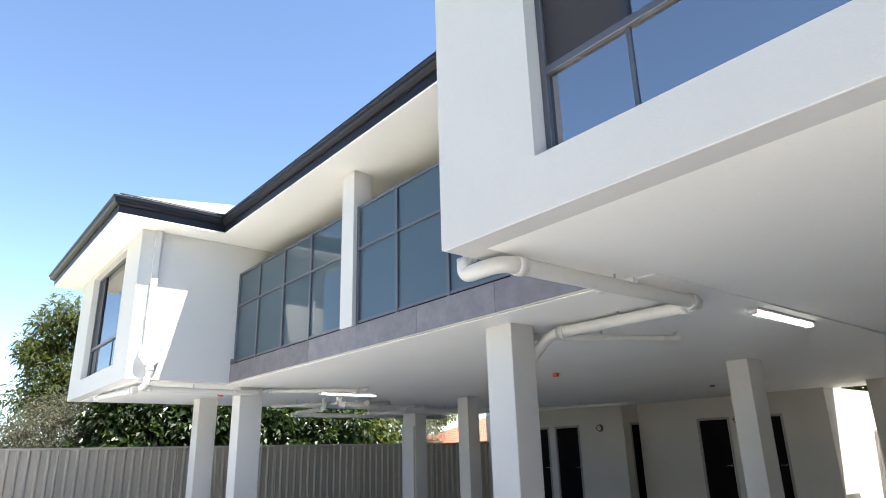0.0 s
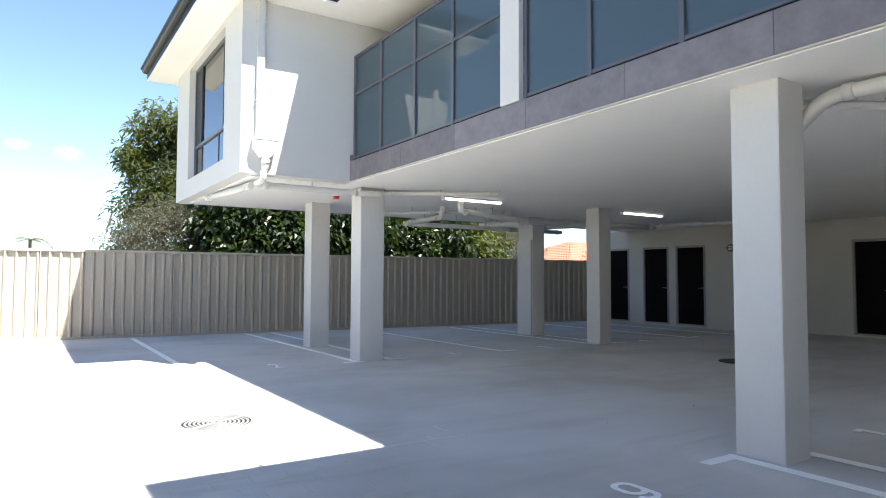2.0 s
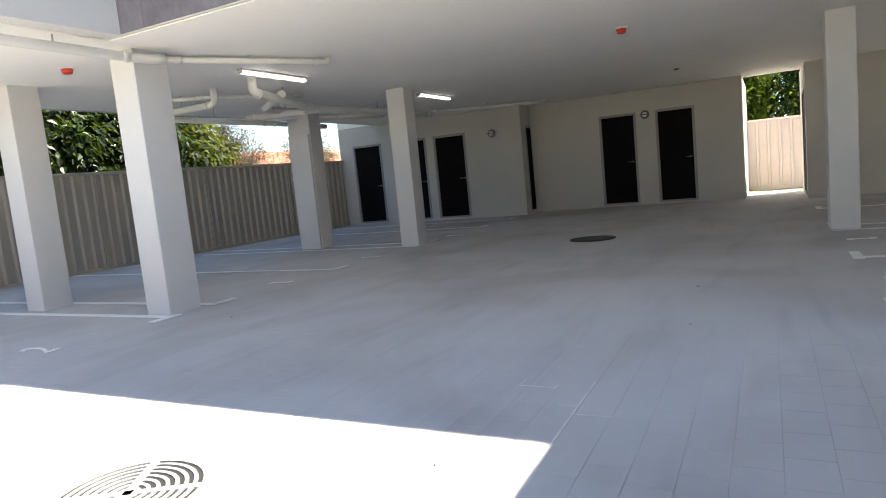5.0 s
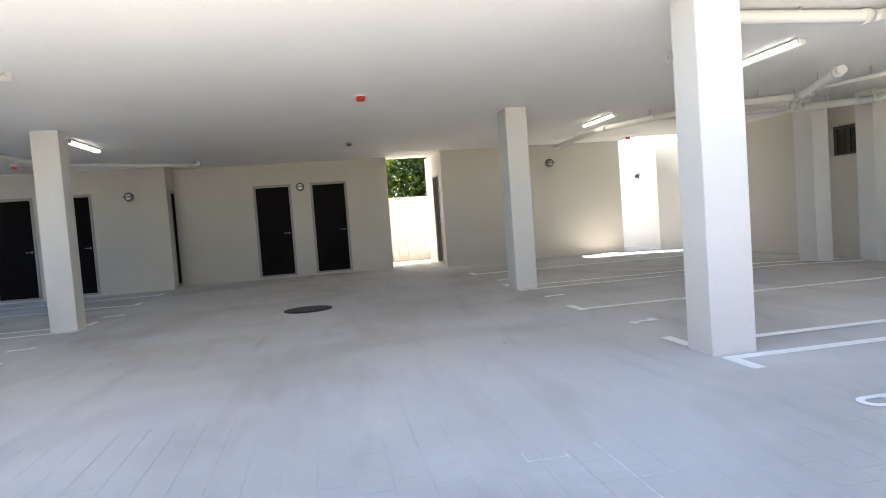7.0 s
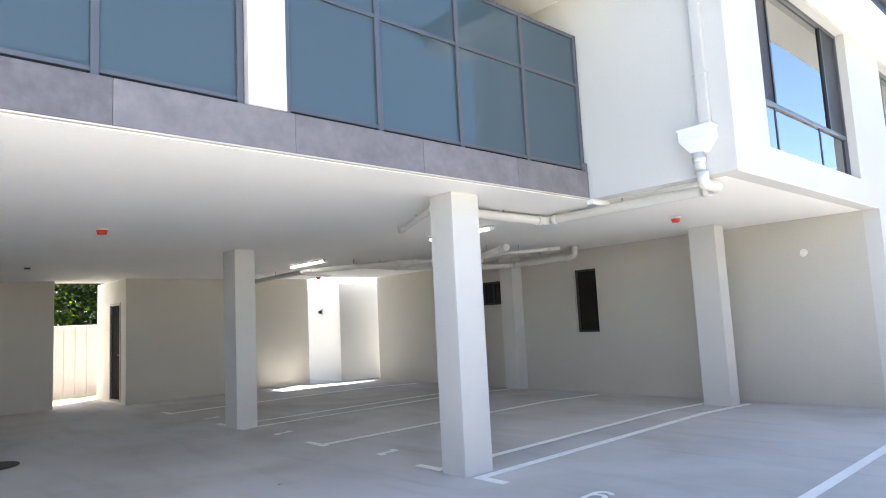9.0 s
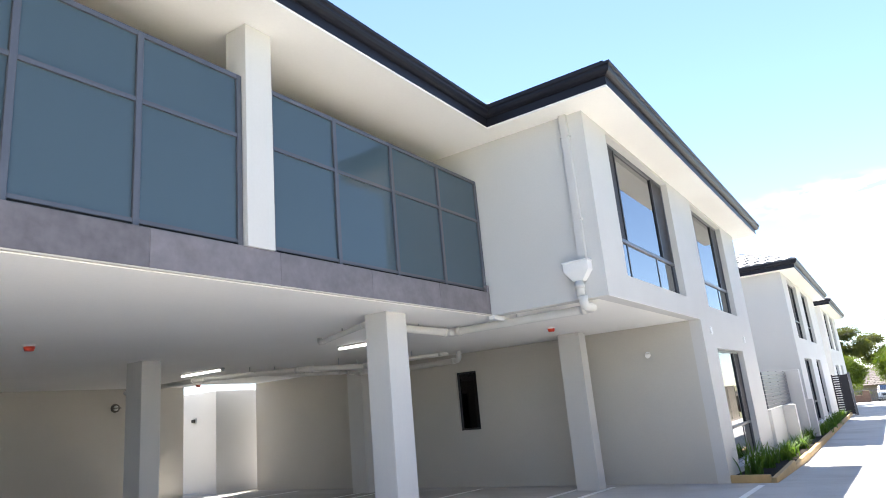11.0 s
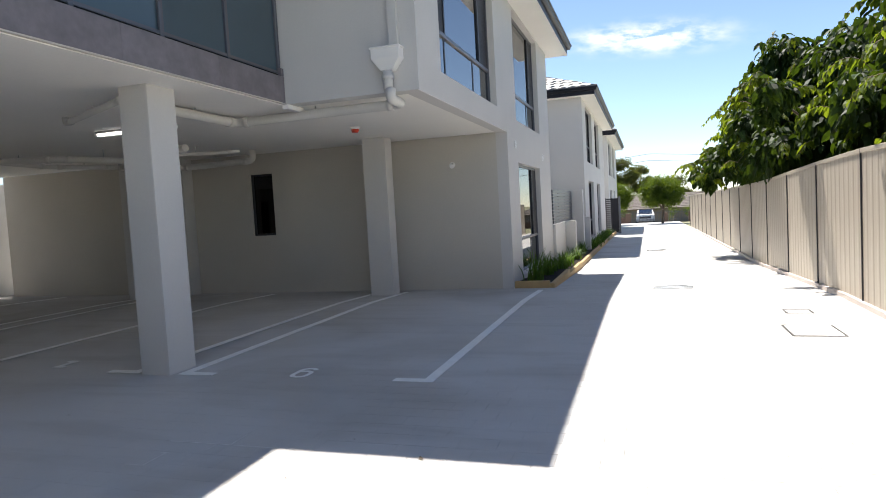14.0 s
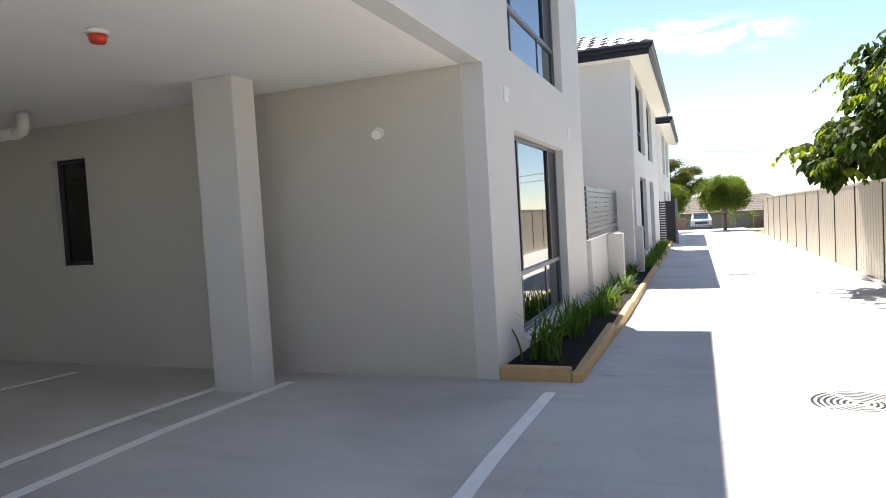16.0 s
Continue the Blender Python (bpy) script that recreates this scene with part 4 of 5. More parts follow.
# ---- the next two townhouses ----
def townhouse(y1, y0, zb, e):
    h = base("townhouse", 2.36, y1, zb, "white rendered two-storey townhouse with a dark tiled roof", "house", "townhouses")
    L, e = y1 - y0, e - zb
    up = [(-L * 0.36, -L * 0.12), (-L * 0.72, -L * 0.5)]
    gf = [(-L * 0.36, -L * 0.14), (-L * 0.7, -L * 0.52)]
    holes = [(a, b, 2.75 - zb, 4.66 - zb) for a, b in up] + [(a, b, 0.45, 2.5) for a, b in gf]
    part("front_wall", wall_cells(bmesh.new(), "x", 0, 0.2, -L, 0, -0.3, e, holes), RENDER, h)
    part("side_wall", boxes((0.2, 9, -0.2, 0, -0.3, e), (0.0, 0.3, 0.0, 0.03, -0.3, e)), RENDER, h)
    part("end_wall", boxes((0.2, 9, -L, -L + 0.2, -0.3, e)), RENDER, h)
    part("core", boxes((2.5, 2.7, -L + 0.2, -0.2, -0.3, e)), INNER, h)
    part("soffit", boxes((-0.43, 9, -L - 0.43, 0.43, e, e + 0.03)), SOFFIT, h)
    part("gutter", sweep([(9, 0.44), (-0.44, 0.44), (-0.44, -L - 0.44), (9, -L - 0.44)], [(-o, z) for o, z in gutter_profile(e + 0.04)]), GUTTER, h)
    part("roof", tiled_hip(-0.55, 9, -L - 0.55, 0.55, e + 0.23), TILE, h)
    for a, b, c, d in holes:
        w = new("window")
        w.parent = h
        w.matrix_basis = pose(0.1, a, c)
        W, H, f = b - a, d - c, 0.05
        part("frame", boxes((0, 0.07, 0, f, 0, H), (0, 0.07, W - f, W, 0, H), (0, 0.07, f, W - f, 0, f), (0, 0.07, f, W - f, H - f, H), (0, 0.07, f, W - f, 0.6, 0.65), (0, 0.07, W * 0.75, W * 0.75 + f, 0.65, H - f)), DARKALU, w)
        part("pane", boxes((0.03, 0.036, f, W - f, f, H - f)), GLASS, w)
    return h


def tiled_hip(x0, x1, y0, y1, z, slope=0.42, course=0.32):
    """Hip roof of stepped tile courses, each course a ring of slightly tilted tiles."""
    bm = bmesh.new()
    n = int(min(x1 - x0, y1 - y0) / 2 / course)
    for k in range(n):
        a, b = k * course, (k + 1) * course + 0.05
        za, zb2 = z + slope * a + 0.03, z + slope * b
        o = [(x0 + a, y0 + a), (x1 - a, y0 + a), (x1 - a, y1 - a), (x0 + a, y1 - a)]
        i = [(x0 + b, y0 + b), (x1 - b, y0 + b), (x1 - b, y1 - b), (x0 + b, y1 - b)]
        for s in range(4):
            p, q, r, t = Vector(o[s]), Vector(o[(s + 1) % 4]), Vector(i[(s + 1) % 4]), Vector(i[s])
            m = max(1, int((q - p).length / 0.3))
            for j in range(m):
                u, v = j / m, (j + 1) / m
                c = [p.lerp(q, u), p.lerp(q, v), t.lerp(r, v), t.lerp(r, u)]
                mid_o, mid_i = (c[0] + c[1]) / 2, (c[2] + c[3]) / 2
                vs = [bm.verts.new((*c[0], za)), bm.verts.new((*mid_o, za + 0.035)), bm.verts.new((*c[1], za)), bm.verts.new((*c[2], zb2)), bm.verts.new((*mid_i, zb2 + 0.03)), bm.verts.new((*c[3], zb2))]
                bm.faces.new((vs[0], vs[1], vs[4], vs[5]))
                bm.faces.new((vs[1], vs[2], vs[3], vs[4]))
                lo = [bm.verts.new((*c[0], za - 0.04)), bm.verts.new((*c[1], za - 0.04))]
                bm.faces.new((lo[0], lo[1], vs[2], vs[1], vs[0]))
    return bm


townhouse(-11.5, -22.0, -0.4, 4.76)
townhouse(-25.5, -36.0, -0.55, 4.8)
gt = base("slatted_gate", 1.84, -24.4, zg(-24.4), "open dark steel slatted gate beside the driveway", "gate")
for x in (0.0, 0.32, 0.6):
    part("stile", boxes((x, x + 0.05, 0, 0.05, 0.02, 1.85)), GUTTER, gt)
part("infill_panel", boxes((0.05, 0.32, 0.02, 0.032, 0.06, 1.82)), GUTTER, gt)
for i in range(17):
    part("slat", boxes((0.37, 0.6, 0.015, 0.035, 0.1 + i * 0.103, 0.165 + i * 0.103)), GUTTER, gt)
part("gate_post", bev(boxes((-0.1, -0.004, -0.02, 0.07, 0.0, 1.92)), 0.004, 1), ALU, gt, "grey steel gate post")

# ---- thin clouds far off ----
def cloud_mat():
    m = bpy.data.materials.new("thin_cloud")
    m.use_nodes = True
    n, l = m.node_tree.nodes, m.node_tree.links
    n.remove(n["Principled BSDF"])
    co, mp, ns, rg = n.new("ShaderNodeTexCoord"), n.new("ShaderNodeMapping"), n.new("ShaderNodeTexNoise"), n.new("ShaderNodeMapRange")
    gr, ml = n.new("ShaderNodeTexGradient"), n.new("ShaderNodeMath")
    tr, em, mx = n.new("ShaderNodeBsdfTransparent"), n.new("ShaderNodeEmission"), n.new("ShaderNodeMixShader")
    mp.inputs["Scale"].default_value = (2.6, 1.0, 1.3)
    ns.inputs["Scale"].default_value, ns.inputs["Detail"].default_value, ns.inputs["Roughness"].default_value = 1.6, 9.0, 0.55
    rg.inputs["From Min"].default_value, rg.inputs["From Max"].default_value = 0.4, 0.66
    gr.gradient_type = "QUADRATIC_SPHERE"
    l.new(co.outputs["Object"], mp.inputs["Vector"])
    l.new(mp.outputs[0], ns.inputs["Vector"])
    l.new(ns.outputs["Fac"], rg.inputs["Value"])
    l.new(co.outputs["Object"], gr.inputs["Vector"])
    ml.operation, ml.use_clamp = "MULTIPLY", True
    sc2 = n.new("ShaderNodeMath")
    sc2.operation = "MULTIPLY"
    sc2.inputs[1].default_value = 2.2
    l.new(gr.outputs["Fac"], sc2.inputs[0])
    l.new(rg.outputs[0], ml.inputs[0])
    l.new(sc2.outputs[0], ml.inputs[1])
    em.inputs[0].default_value, em.inputs[1].default_value = (1.0, 0.99, 0.98, 1), 0.62
    l.new(ml.outputs[0], mx.inputs[0])
    l.new(tr.outputs[0], mx.inputs[1])
    l.new(em.outputs[0], mx.inputs[2])
    l.new(mx.outputs[0], n["Material Output"].inputs[0])
    return m


CLOUD = cloud_mat()
for x, y, z, w, h, tilt in ((-2, -400, 97, 75, 15, -4), (-26, 400, 72, 13, 4.5, 0), (-5, 402, 71, 8, 4, 0), (18, 404, 69, 9, 5.5, 3), (-45, 404, 74, 13, 4, 0)):
    bm = bmesh.new()
    grid = [[bm.verts.new((-1 + i / 8, 0.05 * math.sin(i * 0.7 + j), -1 + j / 3)) for j in range(7)] for i in range(17)]
    for p, q in zip(grid, grid[1:]):
        for j in range(6):
            bm.faces.new((p[j], q[j], q[j + 1], p[j + 1]))
    c = setting("backdrop", bm, CLOUD, "thin white wisp of cloud low in the sky", "cloud")
    c.matrix_basis = pose(x, y, z, 0, tilt, 0) @ Matrix.Diagonal((w, 6, h, 1))
    c.visible_shadow = False


# ---- trees and shrubs ----
def leaf_into(out, p, ax, sd, s, w):
    """One broad pointed leaf from p along ax, folded along its midrib and curling down at the tip."""
    vs, fs = out
    nr = sd.cross(ax)
    k = len(vs)
    vs += [p, p + ax * s * 0.5 - nr * s * 0.03, p + ax * s * 0.97 - nr * s * 0.2]
    for q in (1, -1):
        vs += [p + ax * s * 0.2 + sd * q * w * 0.5 + nr * w * 0.14, p + ax * s * 0.62 + sd * q * w * 0.4 + nr * w * 0.06]
    fs += [(k, k + 3, k + 4, k + 1), (k + 1, k + 4, k + 2), (k, k + 1, k + 6, k + 5), (k + 1, k + 2, k + 6)]


def sprays_into(out, rnd, c, r, n, size, narrow, twigs):
    """n arching shoots on a clump at c, with leaves in pairs hanging along each."""
    for _ in range(n):
        d = Vector((rnd.gauss(0, 1), rnd.gauss(0, 1), rnd.gauss(0.5, 0.7))).normalized()
        p = c + Vector((d.x * r[0], d.y * r[1], d.z * r[2])) * 1.05
        o, ln = Vector((d.x, d.y, 0)).normalized(), rnd.uniform(0.3, 0.62)
        tube(twigs, c, p, 0.008, 4, 0.006, cap=False)
        last = p
        for i in range(1, 8):
            t = i / 7
            q = p + o * ln * t * 0.9 + Vector((0, 0, ln * (0.75 * t - 1.05 * t * t)))
            tube(twigs, last, q, 0.006, 4, 0.004, cap=False)
            last = q
            for e in (-1, 1):
                side = Vector((-o.y, o.x, 0)) * e
                ax = (o * rnd.uniform(0.2, 0.8) + side * rnd.uniform(0.2, 0.8) + Vector((0, 0, -rnd.uniform(0.5, 1.2)))).normalized()
                s = size * rnd.uniform(0.75, 1.15) * (1 - 0.35 * t)
                leaf_into(out, q, ax, ax.cross(Vector((rnd.uniform(-0.4, 0.4), rnd.uniform(-0.4, 0.4), 1))).normalized(), s, s * narrow)


def leaves_into(out, rnd, c, r, n, size, droop=0.3, narrow=0.45):
    """n folded leaves scattered through the shell of an ellipsoid clump at c."""
    vs, fs = out
    for _ in range(n):
        d = Vector((rnd.gauss(0, 1), rnd.gauss(0, 1), rnd.gauss(0, 1))).normalized()
        p = Vector(c) + Vector((d.x * r[0], d.y * r[1], d.z * r[2])) * rnd.uniform(0.5, 1.05)
        s = size * rnd.uniform(0.6, 1.3)
        ax = (d + Vector((rnd.uniform(-0.8, 0.8), rnd.uniform(-0.8, 0.8), -droop + rnd.uniform(-0.6, 0.3)))).normalized()
        sd = ax.cross(Vector((rnd.uniform(-1, 1), rnd.uniform(-1, 1), 1.2))).normalized()
        nr = sd.cross(ax)
        w = s * narrow
        k = len(vs)
        if droop > 1:
            leaf_into(out, p, ax, sd, s, w)
            continue
        vs += [p, p + ax * s * 0.4 + sd * w * 0.5 + nr * w * 0.18, p + ax * s - nr * s * 0.14, p + ax * s * 0.4 - sd * w * 0.5 + nr * w * 0.18]
        fs += [(k, k + 1, k + 2), (k, k + 2, k + 3)]


def tree(name, x, y, clumps, leaf, size, label, trunk_top, seed, density=260, trunk_r=0.12, narrow=0.45, category="tree", zbase=0.0, droop=0.3, sprays=0):
    """A tapered trunk with a limb to each clump of leaves; clumps are (dx, dy, z, rx, ry, rz)."""
    rnd = random.Random(seed)
    t = base(name, x, y, zbase, label, category)
    bm = bmesh.new()
    top = Vector((rnd.uniform(-0.1, 0.1), rnd.uniform(-0.1, 0.1), trunk_top))
    tube(bm, (0, 0, -0.2), top, trunk_r, 10, trunk_r * 0.7)
    part("trunk", bm, BARK, t)
    crown, young = ([], []), ([], [])
    for dx, dy, z, rx, ry, rz in clumps:
        limb = bmesh.new()
        c = Vector((dx, dy, z - zbase))
        mid = top.lerp(c, 0.5) + Vector((rnd.uniform(-0.2, 0.2), rnd.uniform(-0.2, 0.2), 0.15))
        tube(limb, top, mid, trunk_r * 0.5, 7, trunk_r * 0.3)
        tube(limb, mid, c, trunk_r * 0.3, 6, trunk_r * 0.08)
        k = int(density * (rx * ry * rz) ** (2 / 3))
        for _ in range(max(3, int(k / 45))):
            d = Vector((rnd.gauss(0, 1), rnd.gauss(0, 1), rnd.gauss(0, 1))).normalized() * rnd.uniform(0.35, 1.0)
            q = c + Vector((d.x * rx, d.y * ry, d.z * rz))
            f = rnd.uniform(0.2, 0.38)
            leaves_into(crown, rnd, q, (f * rx + 0.08, f * ry + 0.08, f * rz + 0.08), 45, size, droop, narrow)
            tube(limb, c, q, trunk_r * 0.1, 4, trunk_r * 0.03, cap=False)
        sprays_into(young, rnd, c, (rx, ry, rz), sprays, size * 0.95, narrow * 1.1, limb)
        part("limb", limb, BARK, t)
    for nm, (vs, fs), m in (("crown", crown, leaf), ("young_leaves", young, YOUNGLEAF)):
        if vs:
            me = bpy.data.meshes.new(nm)
            me.from_pydata(vs, [], fs)
            me.materials.append(m)
            cr = new(nm, me)
            cr.parent = t
            tagged(cr, kind="stuff")
    return t


# broad-leaved trees over the driveway fence
tree("mulberry_tree", -3.5, -5.0, [(0.8, 0, 3.2, 0.8, 1.2, 0.9), (0.2, 1.0, 3.6, 1.0, 1.3, 0.8), (1.5, -1.0, 2.6, 0.7, 1.2, 0.7), (2.0, -2.5, 2.15, 0.6, 1.0, 0.4), (2.4, -3.3, 1.95, 0.4, 0.6, 0.3), (0.3, 2.0, 2.9, 0.9, 1.4, 1.1), (-0.3, -0.5, 3.4, 1.1, 1.5, 0.9),
     (1.4, 1.0, 2.2, 0.6, 1.2, 0.5), (0.3, -2.5, 3.0, 1.0, 1.3, 0.9), (2.0, -4.6, 2.35, 0.4, 0.9, 0.35), (1.9, 0.6, 2.7, 0.35, 0.7, 0.35), (2.0, 3.5, 2.9, 0.3, 0.6, 0.3), (0.5, -6.0, 2.1, 0.8, 1.3, 0.8), (0.5, -3.8, 2.0, 0.8, 1.3, 0.8), (0.4, -1.4, 2.0, 0.8, 1.4, 0.8), (0.4, 1.2, 2.0, 0.8, 1.4, 0.7), (1.0, -0.3, 3.9, 0.7, 1.2, 0.55), (1.1, -4.5, 3.4, 0.7, 1.2, 0.7)], GREENLEAF, 0.2, "leafy green broad-leaved tree leaning over the fence", 1.9, 3, density=2500, narrow=0.56, zbase=-0.25, droop=1.2, sprays=9)
tree("mulberry_tree", -3.95, 1.0, [(0.3, -1.5, 3.4, 0.9, 1.3, 1.0), (0.6, 0.2, 3.2, 1.0, 1.4, 1.2), (0.2, 1.8, 4.0, 1.1, 1.3, 1.0), (1.2, -0.8, 2.4, 0.7, 1.2, 0.7), (1.1, 1.4, 2.5, 0.7, 1.1, 0.7), (0.2, -0.2, 4.7, 1.1, 1.3, 0.8), (0, -2.5, 3.0, 1.1, 1.4, 1.2),
     (0.0, 2.6, 3.2, 1.0, 1.1, 1.0), (-0.2, 0.5, 2.6, 1.2, 1.8, 1.0), (0.7, -1.6, 2.0, 0.8, 1.4, 0.7), (0.7, 1.2, 2.0, 0.8, 1.4, 0.7)], GREENLEAF, 0.2, "tall broad-leaved tree growing behind the driveway fence", 2.0, 4, density=2500, narrow=0.56, droop=1.2, sprays=9)
# behind the back fence
tree("gum_tree", 3.55, 22.5, [(0, 0, 5.6, 0.9, 0.9, 0.8), (0.7, 0, 4.9, 1.1, 1.0, 0.8), (-0.6, 0.2, 4.6, 0.7, 0.9, 0.6), (0.4, 0, 4.0, 1.2, 1.0, 0.8), (-0.3, 0, 3.2, 1.1, 1.0, 0.7), (1.4, 0, 3.6, 1.0, 0.9, 0.9)], GUMLEAF, 0.17, "tall grey-green gum tree behind the fence", 3.0, 6, density=3400, narrow=0.32)
tree("olive_bush", 3.6, 20.5, [(0, 0, 2.5, 1.2, 0.9, 0.8), (-0.9, 0, 2.2, 0.8, 0.8, 0.6), (0.9, 0, 2.3, 1.0, 0.9, 0.8), (0, 0, 1.8, 1.6, 0.9, 0.6), (1.5, -0.2, 2.4, 0.9, 0.8, 0.7), (1.6, -0.2, 1.8, 0.9, 0.8, 0.6)], GREYLEAF, 0.09, "pale olive-grey bush above the fence", 1.2, 7, density=5200, narrow=0.35, category="bush")
for i, (x, y, h) in enumerate(((5.0, 19.8, 3.0), (6.2, 19.6, 3.2), (7.6, 19.5, 3.4), (9.0, 19.4, 3.3), (10.6, 19.2, 3.1), (11.7, 19.3, 3.0))):
    tree("hedge_tree", x, y, [(0, 0, h, 1.2, 0.8, 0.8), (0.3, -0.3, h - 0.8, 1.25, 0.9, 0.8), (-0.4, -0.2, h - 1.4, 1.25, 0.9, 0.7), (0.1, 0.7, h - 0.9, 1.2, 0.7, 1.4)], DARKLEAF if i < 5 else GUMLEAF, 0.19, "dense dark-leaved tree behind the fence", 1.4, 20 + i, density=3000, narrow=0.62, droop=0.6)
tree("olive_bush", 14.0, 19.4, [(0, 0, 2.5, 0.9, 0.7, 0.7), (0.6, 0, 2.0, 0.9, 0.8, 0.7), (-0.3, 0, 3.0, 0.6, 0.6, 0.5)], GREYLEAF, 0.075, "pale olive-grey bush above the fence", 1.2, 8, density=5500, narrow=0.35, category="bush")
tree("garden_tree", 30.5, 30.0, [(0, 0, 3.6, 1.6, 1.3, 1.1), (1.3, 0, 3.0, 1.3, 1.2, 1.0), (-1.0, 0, 2.6, 1.1, 1.0, 0.9)], GREYLEAF, 0.14, "pale yellowish garden tree beyond the fence", 1.6, 50, density=1800, narrow=0.35)
for i, x in enumerate((5.6, 7.0, 8.4, 9.8, 11.2)):
    tree("hedge_tree", x, 21.2, [(0, 0, 2.9, 1.0, 0.6, 0.8), (0, 0, 2.0, 1.0, 0.6, 0.7)], DARKLEAF, 0.17, "dark tree deep behind the fence", 1.3, 80 + i, density=3000, narrow=0.62)
tree("street_tree", 40.0, 27.0, [(0, 0, 5.0, 2.4, 2.2, 1.6), (1.8, 0, 3.6, 2.0, 2, 1.3), (-1.8, 0, 3.4, 2.0, 2, 1.3)], GUMLEAF, 0.35, "distant gum tree beyond the roofs", 2.5, 30, density=420)
tree("street_tree", 34.0, 44.0, [(0, 0, 4.6, 2.4, 2.2, 1.2)], GUMLEAF, 0.35, "distant gum tree beyond the roofs", 2.5, 31, density=420)
for i, (x, y, h) in enumerate(((-5, 90, 4.0), (-12, 110, 5.5), (-22, 115, 5.2))):
    tree("street_tree", x, y, [(0, 0, h - 1.0, 2.4, 2.2, 1.0), (2.0, 0, h - 1.6, 1.8, 2, 0.9)], GUMLEAF, 0.4, "distant tree far beyond the fence", 2.5, 33 + i, density=200)
for i, y in enumerate((8.0, 6.4, 4.8, 2.6, 0.6)):
    tree("garden_tree", 20.3, y, [(0, 0, 2.9, 1.0, 1.1, 0.9), (-0.4, 0, 2.0, 0.8, 1.1, 0.7)], YELLEAF if i % 2 else GREENLEAF, 0.15, "sunlit green garden tree behind the side fence", 1.3, 40 + i, density=3200, narrow=0.55)
# street end of the driveway
for x, y, r, h in ((2.75, -38.0, 1.3, 1.65), (-0.6, -38.2, 1.45, 1.8)):
    tree("clipped_street_tree", x, y, [(0, 0, h + 0.1, r * 0.8, r * 0.8, r * 0.7)] + [(0.55 * r * math.cos(a), 0.55 * r * math.sin(a), h - 0.1 + 0.15 * math.sin(2 * a), r * 0.5, r * 0.5, r * 0.58) for a in (0, 1.05, 2.1, 3.14, 4.2, 5.25)], YELLEAF, 0.13, "clipped round-headed street tree with a dense bright crown", 1.0, int(90 + y), density=6500, zbase=zg(y))
for i, (x, y, h) in enumerate(((3.6, -80, 6.1), (6.5, -84, 6.0), (1.4, -83, 5.2), (-3.5, -88, 3.6))):
    tree("far_gum_tree", x, y, [(0, 0, h, 1.5, 1.5, 0.8), (1.4, 0, h - 1.2, 1.3, 1.4, 0.7), (-1.3, 0, h - 1.6, 1.2, 1.4, 0.7), (0.3, 0, h - 2.4, 1.4, 1.4, 0.8)], GUMLEAF, 0.24, "tall open-crowned gum tree down the street", 3.0, 60 + i, density=1500, zbase=-0.8)
for i, x in enumerate((-1.8, -2.9, 2.3, 3.3)):
    tree("front_shrub", x, -47.0, [(0, 0, 0.05, 0.55, 0.5, 0.55), (0.2, 0.1, 0.35, 0.35, 0.35, 0.35)], YELLEAF, 0.12, "bright green shrub behind the picket fence", 0.5, 70 + i, density=900, category="bush", zbase=zg(-47))

palm = base("palm_tree", 0.6, 61.0, 0, "small feathery palm tree far beyond the fence", "tree")
part("trunk", tube(bmesh.new(), (0, 0, -0.2), (0, 0, 4.2), 0.16, 10, 0.12), BARK, palm)
rp = random.Random(12)
for k in range(18):
    a, up, ln = k * 2.4, rp.uniform(-0.1, 0.9), rp.uniform(1.5, 2.1)
    bm = bmesh.new()
    d, s = Vector((math.cos(a), math.sin(a), 0)), Vector((-math.sin(a), math.cos(a), 0))
    for i in range(1, 16):
        t = i / 15
        c = Vector((0, 0, 4.2)) + d * ln * t + Vector((0, 0, ln * (up * t - (0.5 + up) * t * t)))
        for q in (-1, 1):
            e = c + s * q * 0.42 * (1 - t * 0.7) + d * 0.2 - Vector((0, 0, 0.16))
            bm.faces.new([bm.verts.new(p) for p in (c, c + d * 0.07, e)])
    part("frond", bm, GUMLEAF, palm)

# ---- beyond: houses, picket fence and parked car ----
def plain_house(x0, x1, y0, y1, z0, eave, label, wall, roof):
    h = base("house", (x0 + x1) / 2, (y0 + y1) / 2, z0, label, "house")
    w, d = (x1 - x0) / 2, (y1 - y0) / 2
    part("wall", boxes((-w, w, -d, d, -0.3, eave)), wall, h)
    part("roof", tiled_hip(-w - 0.5, w + 0.5, -d - 0.5, d + 0.5, eave, 0.4, 0.4), roof, h)
    return h


plain_house(35, 55, 38, 48, 0, 2.4, "brick house with an orange-red tiled roof behind the fence", BRICK, REDTILE)
plain_house(-9, 9, -70, -63, -1.1, 1.3, "dull brown bungalow across the street", CREAMWALL, BROWNTILE)
pf = base("picket_fence", -6, -46.2, zg(-46), "low grey picket fence across the street", "fence")
for x in range(0, 120):
    part("picket", boxes((x * 0.11, x * 0.11 + 0.022, 0, 0.02, 0, 1.0)), ALU, pf) if x < 1 else shared("picket", pf.children[0].data, pf, pose(x * 0.11, 0, 0))
for z in (0.25, 0.8):
    part("rail", boxes((0, 13.2, 0.02, 0.05, z, z + 0.04)), ALU, pf)
for x in (-0.95, 1.95, -3.0):
    setting("brick_pier", bev(boxes((x - 0.22, x + 0.22, -46.1, -45.66, -1.4, 0.15)), 0.01), BRICK, "low red-brown brick gate pier", "pier")
